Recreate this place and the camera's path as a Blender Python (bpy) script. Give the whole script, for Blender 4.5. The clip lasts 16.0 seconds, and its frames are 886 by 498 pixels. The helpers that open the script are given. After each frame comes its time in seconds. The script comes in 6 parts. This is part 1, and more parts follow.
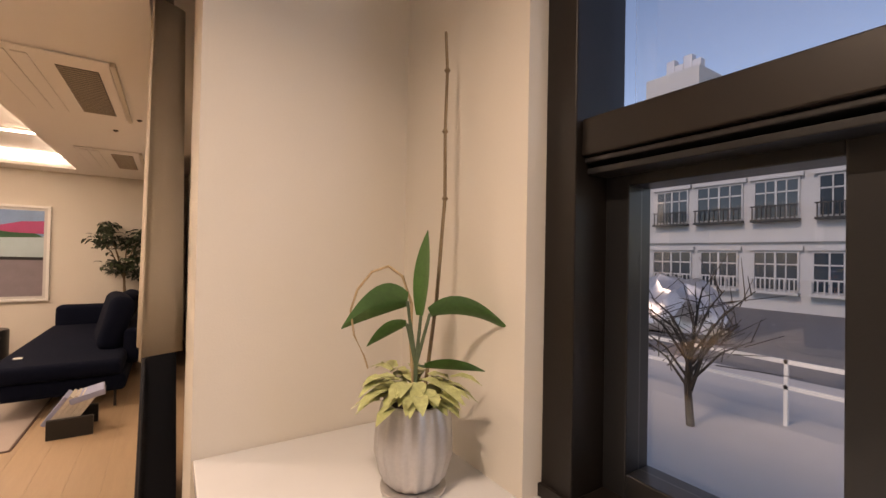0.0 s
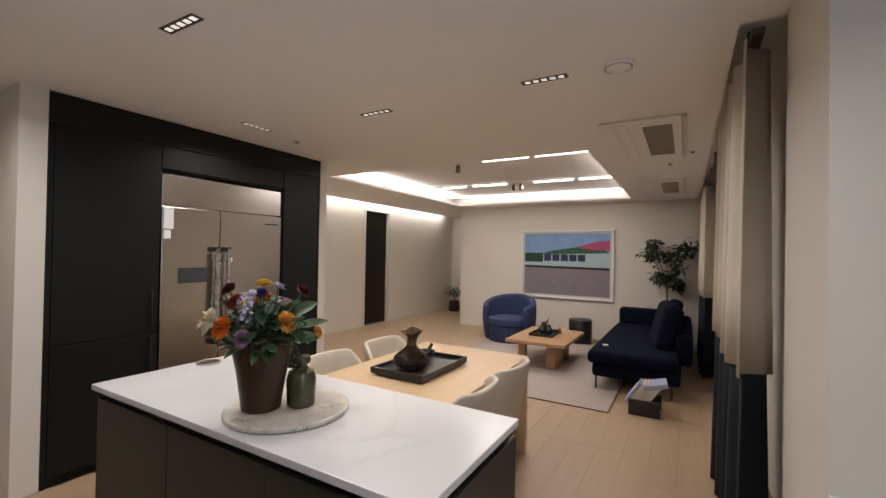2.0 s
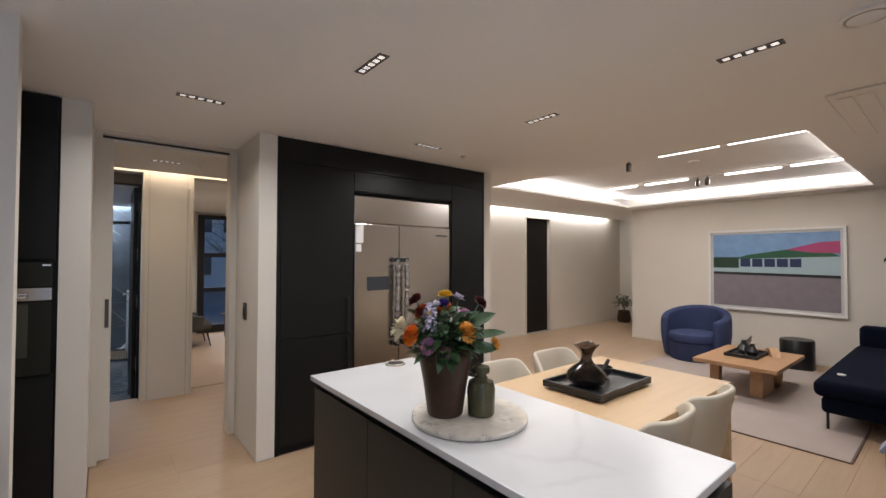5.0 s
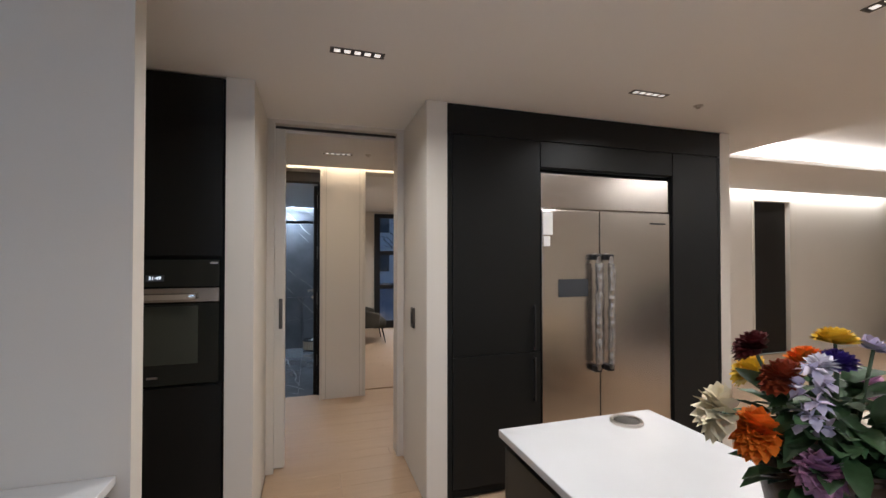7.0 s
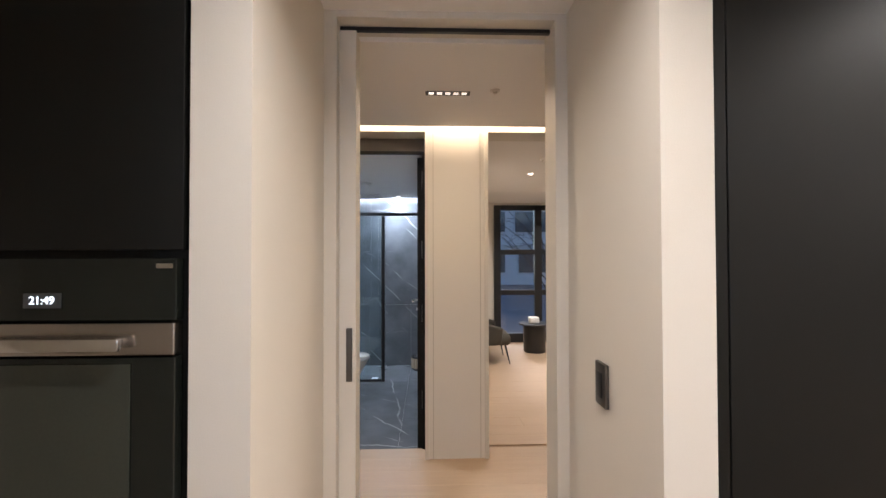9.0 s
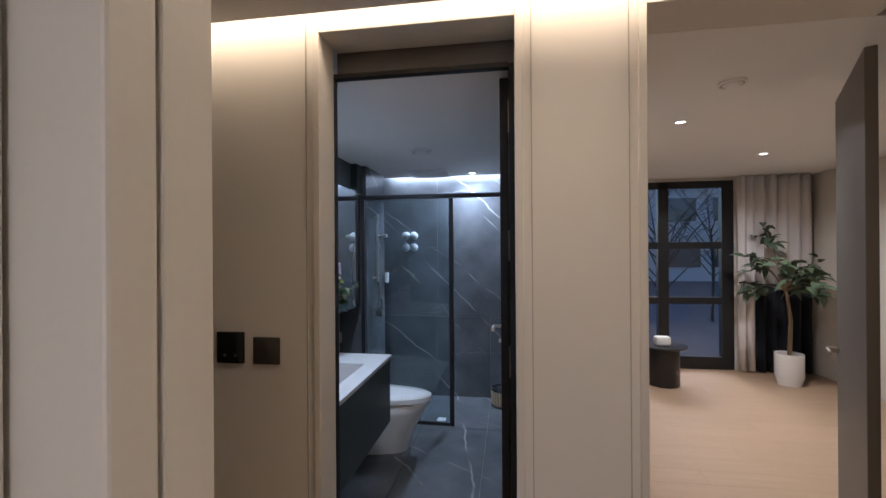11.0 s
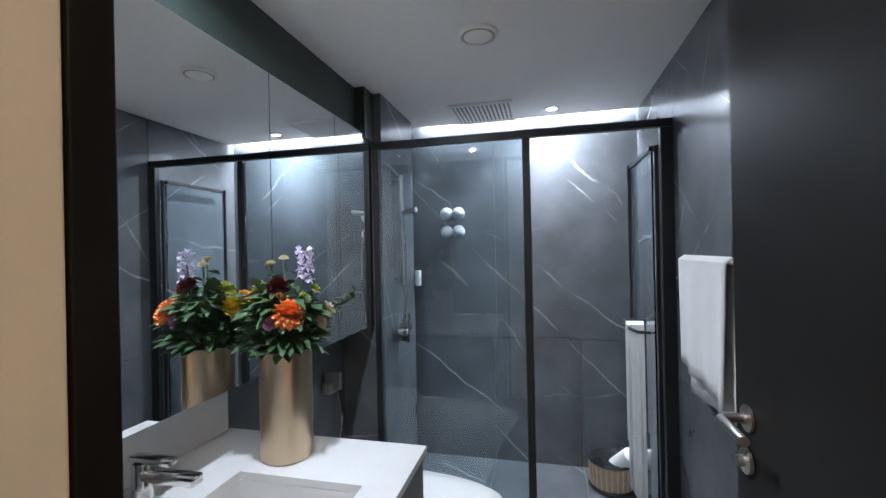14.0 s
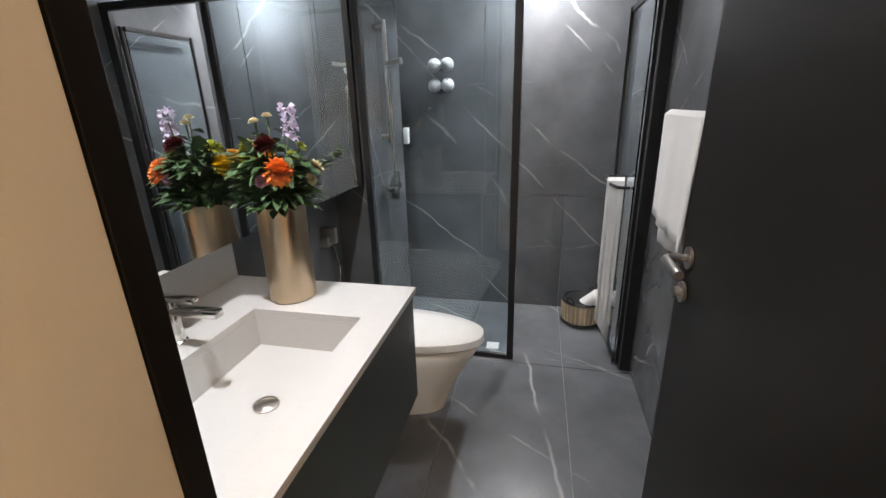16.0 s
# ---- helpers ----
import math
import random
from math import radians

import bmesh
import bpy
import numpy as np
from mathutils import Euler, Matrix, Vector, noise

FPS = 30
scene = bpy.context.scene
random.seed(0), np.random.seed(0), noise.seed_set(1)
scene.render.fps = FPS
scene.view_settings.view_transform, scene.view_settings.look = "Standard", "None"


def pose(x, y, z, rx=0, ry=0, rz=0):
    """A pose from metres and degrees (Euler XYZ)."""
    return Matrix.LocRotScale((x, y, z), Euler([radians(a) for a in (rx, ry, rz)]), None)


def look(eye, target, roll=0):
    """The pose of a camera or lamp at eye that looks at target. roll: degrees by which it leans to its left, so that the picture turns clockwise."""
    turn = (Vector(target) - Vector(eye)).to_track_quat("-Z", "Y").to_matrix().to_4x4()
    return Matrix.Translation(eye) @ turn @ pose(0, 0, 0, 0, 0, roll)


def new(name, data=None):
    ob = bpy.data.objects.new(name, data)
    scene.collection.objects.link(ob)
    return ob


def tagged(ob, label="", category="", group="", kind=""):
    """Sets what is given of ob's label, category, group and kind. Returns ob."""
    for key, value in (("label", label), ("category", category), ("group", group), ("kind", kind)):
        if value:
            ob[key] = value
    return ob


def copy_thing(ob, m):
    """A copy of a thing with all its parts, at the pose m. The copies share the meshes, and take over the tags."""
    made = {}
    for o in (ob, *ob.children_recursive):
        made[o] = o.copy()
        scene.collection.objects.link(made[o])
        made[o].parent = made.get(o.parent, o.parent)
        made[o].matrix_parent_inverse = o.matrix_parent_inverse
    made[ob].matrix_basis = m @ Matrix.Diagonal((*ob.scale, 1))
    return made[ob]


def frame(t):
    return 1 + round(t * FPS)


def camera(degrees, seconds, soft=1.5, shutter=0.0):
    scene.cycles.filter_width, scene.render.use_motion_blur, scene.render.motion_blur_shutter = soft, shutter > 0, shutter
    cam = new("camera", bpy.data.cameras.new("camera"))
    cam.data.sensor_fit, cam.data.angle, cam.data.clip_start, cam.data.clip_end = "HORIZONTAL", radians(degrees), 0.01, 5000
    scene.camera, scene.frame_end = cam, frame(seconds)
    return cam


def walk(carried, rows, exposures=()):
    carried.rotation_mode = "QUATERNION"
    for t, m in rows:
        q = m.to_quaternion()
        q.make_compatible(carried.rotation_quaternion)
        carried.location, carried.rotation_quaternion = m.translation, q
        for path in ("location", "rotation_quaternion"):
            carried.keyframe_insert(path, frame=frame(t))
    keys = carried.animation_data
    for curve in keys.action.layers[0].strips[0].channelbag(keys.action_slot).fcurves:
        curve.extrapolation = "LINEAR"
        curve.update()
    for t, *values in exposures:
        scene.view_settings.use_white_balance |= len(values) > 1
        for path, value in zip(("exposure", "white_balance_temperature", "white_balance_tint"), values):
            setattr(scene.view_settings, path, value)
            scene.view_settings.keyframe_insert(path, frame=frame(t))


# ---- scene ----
cam = camera(92.8, 16.0)
PATH = [
    (0, (0.026, 0.18, 1.471), (1.706, -0.906, 1.497), 1.1),
    (0.5, (-0.034, 0.299, 1.49), (1.906, -0.185, 1.514), 1.4),
    (1, (-0.106, 0.396, 1.51), (1.89, 0.512, 1.532), 1.4),
    (1.5, (-0.165, 0.438, 1.529), (1.74, 1.046, 1.55), 1.2),
    (2, (-0.209, 0.466, 1.55), (1.524, 1.464, 1.569), 1.1),
    (2.5, (-0.247, 0.472, 1.55), (1.321, 1.713, 1.573), 0.9),
    (3, (-0.272, 0.477, 1.563), (1.188, 1.844, 1.589), 0.7),
    (3.5, (-0.283, 0.481, 1.566), (1.075, 1.949, 1.595), 0.5),
    (6, (-0.154, 0.79, 1.57), (0.937, 2.466, 1.604), -0.2),
    (6.5, (-0.094, 1.087, 1.566), (0.764, 2.894, 1.59), -0.1),
    (7, (0.021, 1.418, 1.559), (0.616, 3.327, 1.588), -0.0),
    (7.5, (0.071, 1.788, 1.558), (0.446, 3.752, 1.587), -0.0),
    (8, (0.101, 2.21, 1.549), (0.364, 4.192, 1.579), -0.1),
    (8.5, (0.143, 2.584, 1.536), (0.294, 4.578, 1.571), -0.1),
    (11, (0.08, 4.5, 1.576), (-0.226, 6.477, 1.578), -0.4),
    (11.5, (0.095, 4.86, 1.577), (-0.36, 6.808, 1.579), -0.5),
    (12, (-0.015, 5.138, 1.575), (-0.473, 7.085, 1.576), -0.6),
    (12.5, (-0.082, 5.429, 1.551), (-0.551, 7.374, 1.55), -0.8),
    (13, (-0.149, 5.689, 1.531), (-0.616, 7.633, 1.536), -1.0),
    (13.5, (-0.278, 5.921, 1.503), (-0.741, 7.867, 1.507), -1.2),
    (14, (-0.36, 6.086, 1.47), (-0.824, 8.032, 1.474), -1.2),
    (14.5, (-0.388, 6.191, 1.449), (-0.854, 8.136, 1.449), -1.4),
    (15, (-0.379, 6.2, 1.436), (-0.843, 8.14, 1.292), -1.5),
    (15.5, (-0.36, 6.119, 1.445), (-0.816, 8.024, 1.04), -1.4),
    (16, (-0.32, 6.029, 1.47), (-0.742, 7.874, 0.825), -1.6),
]
walk(cam, [(t, look(eye, target, roll)) for t, eye, target, roll in PATH],
     [(0, 0.3, 9200, 28), (0.5, 0.1, 9400, 31), (1.0, -0.2, 8300, 27), (1.5, -0.3, 7000, 18), (2.5, -0.34, 6250, 14), (3.2, -0.2, 6100, 13), (6.0, -0.2, 6100, 13), (7.3, -0.15, 6050, 13), (8.0, 0.0, 6200, 13), (8.5, 0.62, 6500, 14), (11.0, -0.02, 5900, 17), (12.0, 0.3, 5900, 17),
      (13.0, 0.35, 5900, 16), (14.5, 0.8, 7500, 15), (16.0, 0.72, 8400, 20)])

# ---- world, daylight and lamps ----
sky_world = bpy.data.worlds.new("dusk_sky")
scene.world = sky_world
sky_world.use_nodes = True
wn = sky_world.node_tree
sky = wn.nodes.new("ShaderNodeTexSky")
sky.sky_type, sky.sun_disc = "NISHITA", False
sky.sun_elevation, sky.sun_rotation = radians(40), radians(0)
sky.air_density, sky.dust_density, sky.ozone_density = 1.0, 0.1, 6.0
wn.links.new(sky.outputs[0], wn.nodes["Background"].inputs[0])
wn.nodes["Background"].inputs[1].default_value = 0.15
sun = new("sun", bpy.data.lights.new("sun", "SUN"))
sun.data.energy, sun.data.angle, sun.data.color = 1.3, radians(15), (1.0, 0.95, 0.9)
sun.matrix_basis = pose(0, 0, 20, -50, 0, 0)

WARM = (1.0, 0.81, 0.57)
SOFT = (1.0, 0.965, 0.90)
COOL = (0.68, 0.83, 1.0)


def area(name, m, sx, sy, watts, colour, spread=180):
    d = bpy.data.lights.new(name, "AREA")
    d.shape, d.size, d.size_y, d.energy, d.color, d.spread = "RECTANGLE", sx, sy, watts, colour, radians(spread)
    ob = new(name, d)
    ob.matrix_basis = m
    return ob


KITCHEN_LIGHTS = [(0.23, 3.48, 0), (1.975, 3.48, 0), (0.81, 2.41, 90), (2.14, 2.39, 90), (2.12, 1.17, 90)]
for lx, ly, lr in KITCHEN_LIGHTS:
    area("downlight_lamp", pose(lx, ly, 2.525, 0, 0, lr), 0.2, 0.03, 10, SOFT, 150)
# unseen fill added to brighten the window niche, has no fitting
area("kitchen_back_fill", pose(0.25, 0.45, 2.525), 0.2, 0.03, 15, SOFT, 150)
# cove strips in the raised living room ceiling, facing up
area("cove_lamp", pose(5.7, 4.62, 2.60, 180), 3.5, 0.05, 34, SOFT)
area("cove_lamp", pose(7.68, 2.95, 2.60, 180, 0, 90), 3.2, 0.05, 18, SOFT)
area("cove_lamp", pose(5.7, 1.2, 2.60, 180), 3.4, 0.05, 14, SOFT)
area("track_lamp", pose(4.5, 2.0, 2.63, 0, 0, 90), 1.3, 0.03, 26, SOFT)
area("track_lamp", pose(6.2, 2.7, 2.63, 0, 0, 90), 2.6, 0.03, 40, SOFT)
area("wall_slot_lamp", pose(6.6, 6.13, 2.60), 6.2, 0.05, 34, SOFT)
# inner hall: strip over the wall and one downlight
area("hall_slot_lamp", pose(-0.1, 6.10, 2.60), 3.0, 0.05, 9, WARM)
area("hall_lamp", pose(0.25, 5.4, 2.475), 0.2, 0.03, 6, WARM, 150)
# bathroom
area("bath_cove_lamp", pose(-0.5, 9.105, 2.46), 1.4, 0.05, 35, COOL)
area("bath_spot_lamp", pose(-0.29, 8.93, 2.36), 0.05, 0.05, 16, COOL, 150)
area("bath_spot_lamp", pose(-0.97, 6.84, 2.36), 0.05, 0.05, 18, COOL, 165)
# bedroom
area("bedroom_lamp", pose(1.315, 7.775, 2.46), 0.06, 0.06, 20, SOFT, 150)
area("bedroom_lamp", pose(2.54, 9.03, 2.46), 0.06, 0.06, 20, SOFT, 150)
# sky's light in the kitchen window's opening
area("window_sky", pose(-0.42, -0.80, 1.75, 90, 0, 0), 0.85, 1.4, 11, (0.58, 0.74, 1.0))

# ---- materials ----


def material(name, col, rough=0.5, metal=0.0, var=0.06, scale=6.0, bump=0.05, fine=120.0, spec=0.5, stretch=(1, 1, 1), rnd=0.0, coat=0.0):
    m = bpy.data.materials.new(name)
    m.use_nodes = True
    t = m.node_tree
    n, l = t.nodes, t.links
    b = n["Principled BSDF"]
    b.inputs["Roughness"].default_value, b.inputs["Metallic"].default_value = rough, metal
    b.inputs["Specular IOR Level"].default_value, b.inputs["Coat Weight"].default_value = spec, coat
    co = n.new("ShaderNodeTexCoord")
    mp = n.new("ShaderNodeMapping")
    mp.inputs["Scale"].default_value = stretch
    info = n.new("ShaderNodeObjectInfo")
    l.new(co.outputs["Object"], mp.inputs[0])
    if rnd:
        mul = n.new("ShaderNodeMath")
        mul.operation = "MULTIPLY"
        mul.inputs[1].default_value = 37.0
        l.new(info.outputs["Random"], mul.inputs[0])
        l.new(mul.outputs[0], mp.inputs["Location"])
    a = n.new("ShaderNodeTexNoise")
    a.inputs["Scale"].default_value, a.inputs["Detail"].default_value = scale, 4
    f = n.new("ShaderNodeTexNoise")
    f.inputs["Scale"].default_value, f.inputs["Detail"].default_value = fine, 3
    l.new(mp.outputs[0], a.inputs[0])
    l.new(mp.outputs[0], f.inputs[0])
    mix = n.new("ShaderNodeMath")
    mix.operation = "ADD"
    l.new(a.outputs[0], mix.inputs[0])
    l.new(f.outputs[0], mix.inputs[1])
    last = mix
    if rnd:
        r2 = n.new("ShaderNodeMath")
        r2.operation = "MULTIPLY_ADD"
        r2.inputs[1].default_value = rnd
        l.new(info.outputs["Random"], r2.inputs[0])
        l.new(mix.outputs[0], r2.inputs[2])
        last = r2
    ramp = n.new("ShaderNodeValToRGB")
    e = ramp.color_ramp.elements
    e[0].position, e[1].position = 0.25, 1.0
    half = n.new("ShaderNodeMath")
    half.operation = "MULTIPLY"
    half.inputs[1].default_value = 0.6
    l.new(last.outputs[0], half.inputs[0])
    l.new(half.outputs[0], ramp.inputs[0])
    e[0].color = (*[min(1, c * (1 - var)) for c in col], 1)
    e[1].color = (*[min(1, c * (1 + var)) for c in col], 1)
    l.new(ramp.outputs[0], b.inputs["Base Color"])
    if bump:
        bp = n.new("ShaderNodeBump")
        bp.inputs["Strength"].default_value, bp.inputs["Distance"].default_value = bump, 0.004
        l.new(mix.outputs[0], bp.inputs["Height"])
        l.new(bp.outputs[0], b.inputs["Normal"])
    return m


def marble(name, base, vein, rough, scale=1.0, width=0.035, amount=1.0, cloud=0.25):
    m = bpy.data.materials.new(name)
    m.use_nodes = True
    t = m.node_tree
    n, l = t.nodes, t.links
    b = n["Principled BSDF"]
    b.inputs["Roughness"].default_value = rough
    geo = n.new("ShaderNodeNewGeometry")
    co = n.new("ShaderNodeMapping")
    co.inputs["Rotation"].default_value = (0.5, 0.7, 0.4)
    l.new(geo.outputs["Position"], co.inputs[0])
    warp = n.new("ShaderNodeTexNoise")
    warp.inputs["Scale"].default_value, warp.inputs["Detail"].default_value = 2.2 * scale, 5
    l.new(co.outputs[0], warp.inputs[0])
    mixv = n.new("ShaderNodeMix")
    mixv.data_type = "VECTOR"
    mixv.inputs[0].default_value = 0.28
    l.new(co.outputs[0], mixv.inputs[4])
    l.new(warp.outputs[1], mixv.inputs[5])
    vo = n.new("ShaderNodeTexVoronoi")
    vo.feature = "DISTANCE_TO_EDGE"
    vo.inputs["Scale"].default_value = 2.6 * scale
    l.new(mixv.outputs[1], vo.inputs[0])
    r = n.new("ShaderNodeValToRGB")
    r.color_ramp.elements[0].color, r.color_ramp.elements[1].color = (1, 1, 1, 1), (0, 0, 0, 1)
    r.color_ramp.elements[0].position, r.color_ramp.elements[1].position = 0.0, width
    l.new(vo.outputs[0], r.inputs[0])
    gate = n.new("ShaderNodeTexNoise")
    gate.inputs["Scale"].default_value, gate.inputs["Detail"].default_value = 2.6 * scale, 2
    l.new(co.outputs[0], gate.inputs[0])
    g2 = n.new("ShaderNodeValToRGB")
    g2.color_ramp.elements[0].position, g2.color_ramp.elements[1].position = 0.5, 0.64
    l.new(gate.outputs[0], g2.inputs[0])
    mu = n.new("ShaderNodeMath")
    mu.operation = "MULTIPLY"
    l.new(r.outputs[0], mu.inputs[0])
    l.new(g2.outputs[0], mu.inputs[1])
    mu2 = n.new("ShaderNodeMath")
    mu2.operation = "MULTIPLY"
    mu2.inputs[1].default_value = amount
    l.new(mu.outputs[0], mu2.inputs[0])
    cl = n.new("ShaderNodeTexNoise")
    cl.inputs["Scale"].default_value, cl.inputs["Detail"].default_value = 3.0 * scale, 8
    l.new(co.outputs[0], cl.inputs[0])
    cr = n.new("ShaderNodeValToRGB")
    cr.color_ramp.elements[0].position, cr.color_ramp.elements[1].position = 0.3, 0.75
    cr.color_ramp.elements[0].color = (*[c * (1 - cloud) for c in base], 1)
    cr.color_ramp.elements[1].color = (*[min(1, c * (1 + cloud)) for c in base], 1)
    l.new(cl.outputs[0], cr.inputs[0])
    mx = n.new("ShaderNodeMix")
    mx.data_type = "RGBA"
    l.new(mu2.outputs[0], mx.inputs[0])
    l.new(cr.outputs[0], mx.inputs[6])
    mx.inputs[7].default_value = (*vein, 1)
    l.new(mx.outputs[2], b.inputs["Base Color"])
    return m


def vein_stone(name, base, vein, rough):
    """Dark stone with soft clouds and long, fine, broken diagonal veins at three angles."""
    m = bpy.data.materials.new(name)
    m.use_nodes = True
    n, l = m.node_tree.nodes, m.node_tree.links
    b = n["Principled BSDF"]
    geo = n.new("ShaderNodeNewGeometry")
    total = None
    for turn, scale, width, lo, wig in (((0.6, 0.75, 0.3), 0.62, 0.009, 0.49, 0.05), ((-0.7, 0.5, -0.9), 0.55, 0.008, 0.50, 0.06), ((0.9, -0.8, 1.7), 1.0, 0.006, 0.52, 0.08), ((0.2, 0.9, 2.4), 0.7, 0.008, 0.51, 0.06)):
        mp = n.new("ShaderNodeMapping")
        mp.inputs["Rotation"].default_value = turn
        l.new(geo.outputs["Position"], mp.inputs[0])
        nz = n.new("ShaderNodeTexNoise")
        nz.inputs["Scale"].default_value, nz.inputs["Detail"].default_value = 2.4, 5
        l.new(mp.outputs[0], nz.inputs[0])
        sep = n.new("ShaderNodeSeparateXYZ")
        l.new(mp.outputs[0], sep.inputs[0])
        add = n.new("ShaderNodeMath")
        add.operation = "MULTIPLY_ADD"
        add.inputs[1].default_value = wig * 2
        l.new(nz.outputs[0], add.inputs[0])
        l.new(sep.outputs[0], add.inputs[2])
        pp_ = n.new("ShaderNodeMath")
        pp_.operation = "PINGPONG"
        pp_.inputs[1].default_value = 0.5 / scale * 0.5
        l.new(add.outputs[0], pp_.inputs[0])
        r = n.new("ShaderNodeMapRange")
        r.inputs["From Min"].default_value, r.inputs["From Max"].default_value = 0.0, width
        r.inputs["To Min"].default_value, r.inputs["To Max"].default_value = 1.0, 0.0
        l.new(pp_.outputs[0], r.inputs["Value"])
        gate = n.new("ShaderNodeTexNoise")
        gate.inputs["Scale"].default_value, gate.inputs["Detail"].default_value = 2.1, 3
        l.new(mp.outputs[0], gate.inputs[0])
        g2 = n.new("ShaderNodeMapRange")
        g2.inputs["From Min"].default_value, g2.inputs["From Max"].default_value = lo, lo + 0.16
        l.new(gate.outputs[0], g2.inputs["Value"])
        mu = n.new("ShaderNodeMath")
        mu.operation = "MULTIPLY"
        l.new(r.outputs[0], mu.inputs[0])
        l.new(g2.outputs[0], mu.inputs[1])
        if total is None:
            total = mu
        else:
            mx_ = n.new("ShaderNodeMath")
            mx_.operation = "MAXIMUM"
            l.new(total.outputs[0], mx_.inputs[0])
            l.new(mu.outputs[0], mx_.inputs[1])
            total = mx_
    cl = n.new("ShaderNodeTexNoise")
    cl.inputs["Scale"].default_value, cl.inputs["Detail"].default_value = 3.6, 8
    turned = n.new("ShaderNodeMapping")
    turned.inputs["Rotation"].default_value = (0.5, 0.7, 0.4)
    l.new(geo.outputs["Position"], turned.inputs[0])
    l.new(turned.outputs[0], cl.inputs[0])
    cr = n.new("ShaderNodeValToRGB")
    cr.color_ramp.elements[0].position, cr.color_ramp.elements[1].position = 0.2, 0.8
    cr.color_ramp.elements[0].color = (*[c * 0.72 for c in base], 1)
    cr.color_ramp.elements[1].color = (*[c * 1.45 for c in base], 1)
    l.new(cl.outputs[0], cr.inputs[0])
    mix = n.new("ShaderNodeMix")
    mix.data_type = "RGBA"
    k = n.new("ShaderNodeMath")
    k.operation = "MULTIPLY"
    k.inputs[1].default_value = 0.62
    l.new(total.outputs[0], k.inputs[0])
    l.new(k.outputs[0], mix.inputs[0])
    l.new(cr.outputs[0], mix.inputs[6])
    mix.inputs[7].default_value = (*vein, 1)
    l.new(mix.outputs[2], b.inputs["Base Color"])
    b.inputs["Roughness"].default_value = rough
    return m


def glow(name, col, strength):
    m = bpy.data.materials.new(name)
    m.use_nodes = True
    b = m.node_tree.nodes["Principled BSDF"]
    b.inputs["Base Color"].default_value = (*col, 1)
    b.inputs["Emission Color"].default_value, b.inputs["Emission Strength"].default_value = (*col, 1), strength
    return m


def glass(name, col, rough=0.0):
    m = bpy.data.materials.new(name)
    m.use_nodes = True
    b = m.node_tree.nodes["Principled BSDF"]
    b.inputs["Base Color"].default_value = (*col, 1)
    b.inputs["Transmission Weight"].default_value, b.inputs["Roughness"].default_value, b.inputs["IOR"].default_value = 1.0, rough, 1.45
    return m


M_WALL = material("wall_paper", (0.70, 0.65, 0.575), 0.85, var=0.03, scale=2, bump=0.12, fine=260)
M_CEIL = material("ceiling_paint", (0.82, 0.79, 0.755), 0.9, var=0.02, scale=1.5, bump=0.05, fine=200)
M_TRIM = material("trim_paint", (0.66, 0.61, 0.53), 0.5, var=0.03, scale=3, bump=0.03)
M_WOOD = material("oak_plank", (0.415, 0.29, 0.185), 0.42, var=0.12, scale=3.0, bump=0.08, fine=28, stretch=(0.6, 9, 9), rnd=0.22)
M_GAP = material("floor_base", (0.30, 0.20, 0.125), 0.8)
M_TABLE = material("table_oak", (0.62, 0.43, 0.24), 0.4, var=0.10, scale=2.5, bump=0.05, fine=30, stretch=(0.6, 10, 10))
M_COFFEE = material("coffee_oak", (0.42, 0.24, 0.12), 0.4, var=0.14, scale=3, bump=0.05, fine=30, stretch=(0.6, 10, 10))
M_DARK = material("dark_cabinet", (0.0095, 0.0098, 0.009), 0.48, var=0.12, scale=3, bump=0.03, fine=300, spec=0.22)
M_ISLAND = material("island_lacquer", (0.038, 0.036, 0.031), 0.45, var=0.08, scale=3, bump=0.02, fine=300, spec=0.3)
M_BLACK = material("black_metal", (0.013, 0.013, 0.014), 0.35, var=0.1, bump=0.02)
M_OVEN = material("oven_glass", (0.012, 0.014, 0.012), 0.08, var=0.05, bump=0)
M_STEEL = material("brushed_steel", (0.52, 0.48, 0.44), 0.25, 1.0, var=0.06, scale=1.5, bump=0.03, fine=60, stretch=(30, 30, 0.4))
M_CHROME = material("chrome", (0.78, 0.76, 0.73), 0.14, 1.0, var=0.03, bump=0)
M_NICKEL = material("satin_nickel", (0.62, 0.57, 0.52), 0.28, 1.0, var=0.05, bump=0.01)
M_PLASTIC = material("clear_wrap", (0.50, 0.48, 0.46), 0.12, 0.75, var=0.25, scale=40, bump=0.8, fine=90)
M_TOP = marble("white_marble", (0.64, 0.64, 0.64), (0.44, 0.43, 0.42), 0.24, 0.7, 0.03, 0.4, 0.06)
M_DISC = marble("veined_marble", (0.60, 0.55, 0.47), (0.25, 0.24, 0.22), 0.3, 5.0, 0.16, 0.9, 0.2)
M_STONE = vein_stone("dark_marble", (0.098, 0.102, 0.108), (0.52, 0.52, 0.51), 0.24)
M_GROUT = material("grout", (0.30, 0.30, 0.30), 0.9)
M_NAVY = material("navy_velvet", (0.004, 0.006, 0.015), 0.95, var=0.2, scale=5, bump=0.2, fine=240, spec=0.1)
M_BLUE = material("blue_wool", (0.032, 0.045, 0.115), 0.9, var=0.15, scale=5, bump=0.3, fine=260)
M_RUG = material("taupe_rug", (0.40, 0.33, 0.29), 0.95, var=0.10, scale=4, bump=0.6, fine=220)
M_CREAM = material("cream_leather", (0.62, 0.55, 0.44), 0.5, var=0.05, scale=5, bump=0.1, fine=200)
M_CURTAIN = material("linen_curtain", (0.66, 0.58, 0.48), 0.9, var=0.08, scale=5, bump=0.2, fine=260)
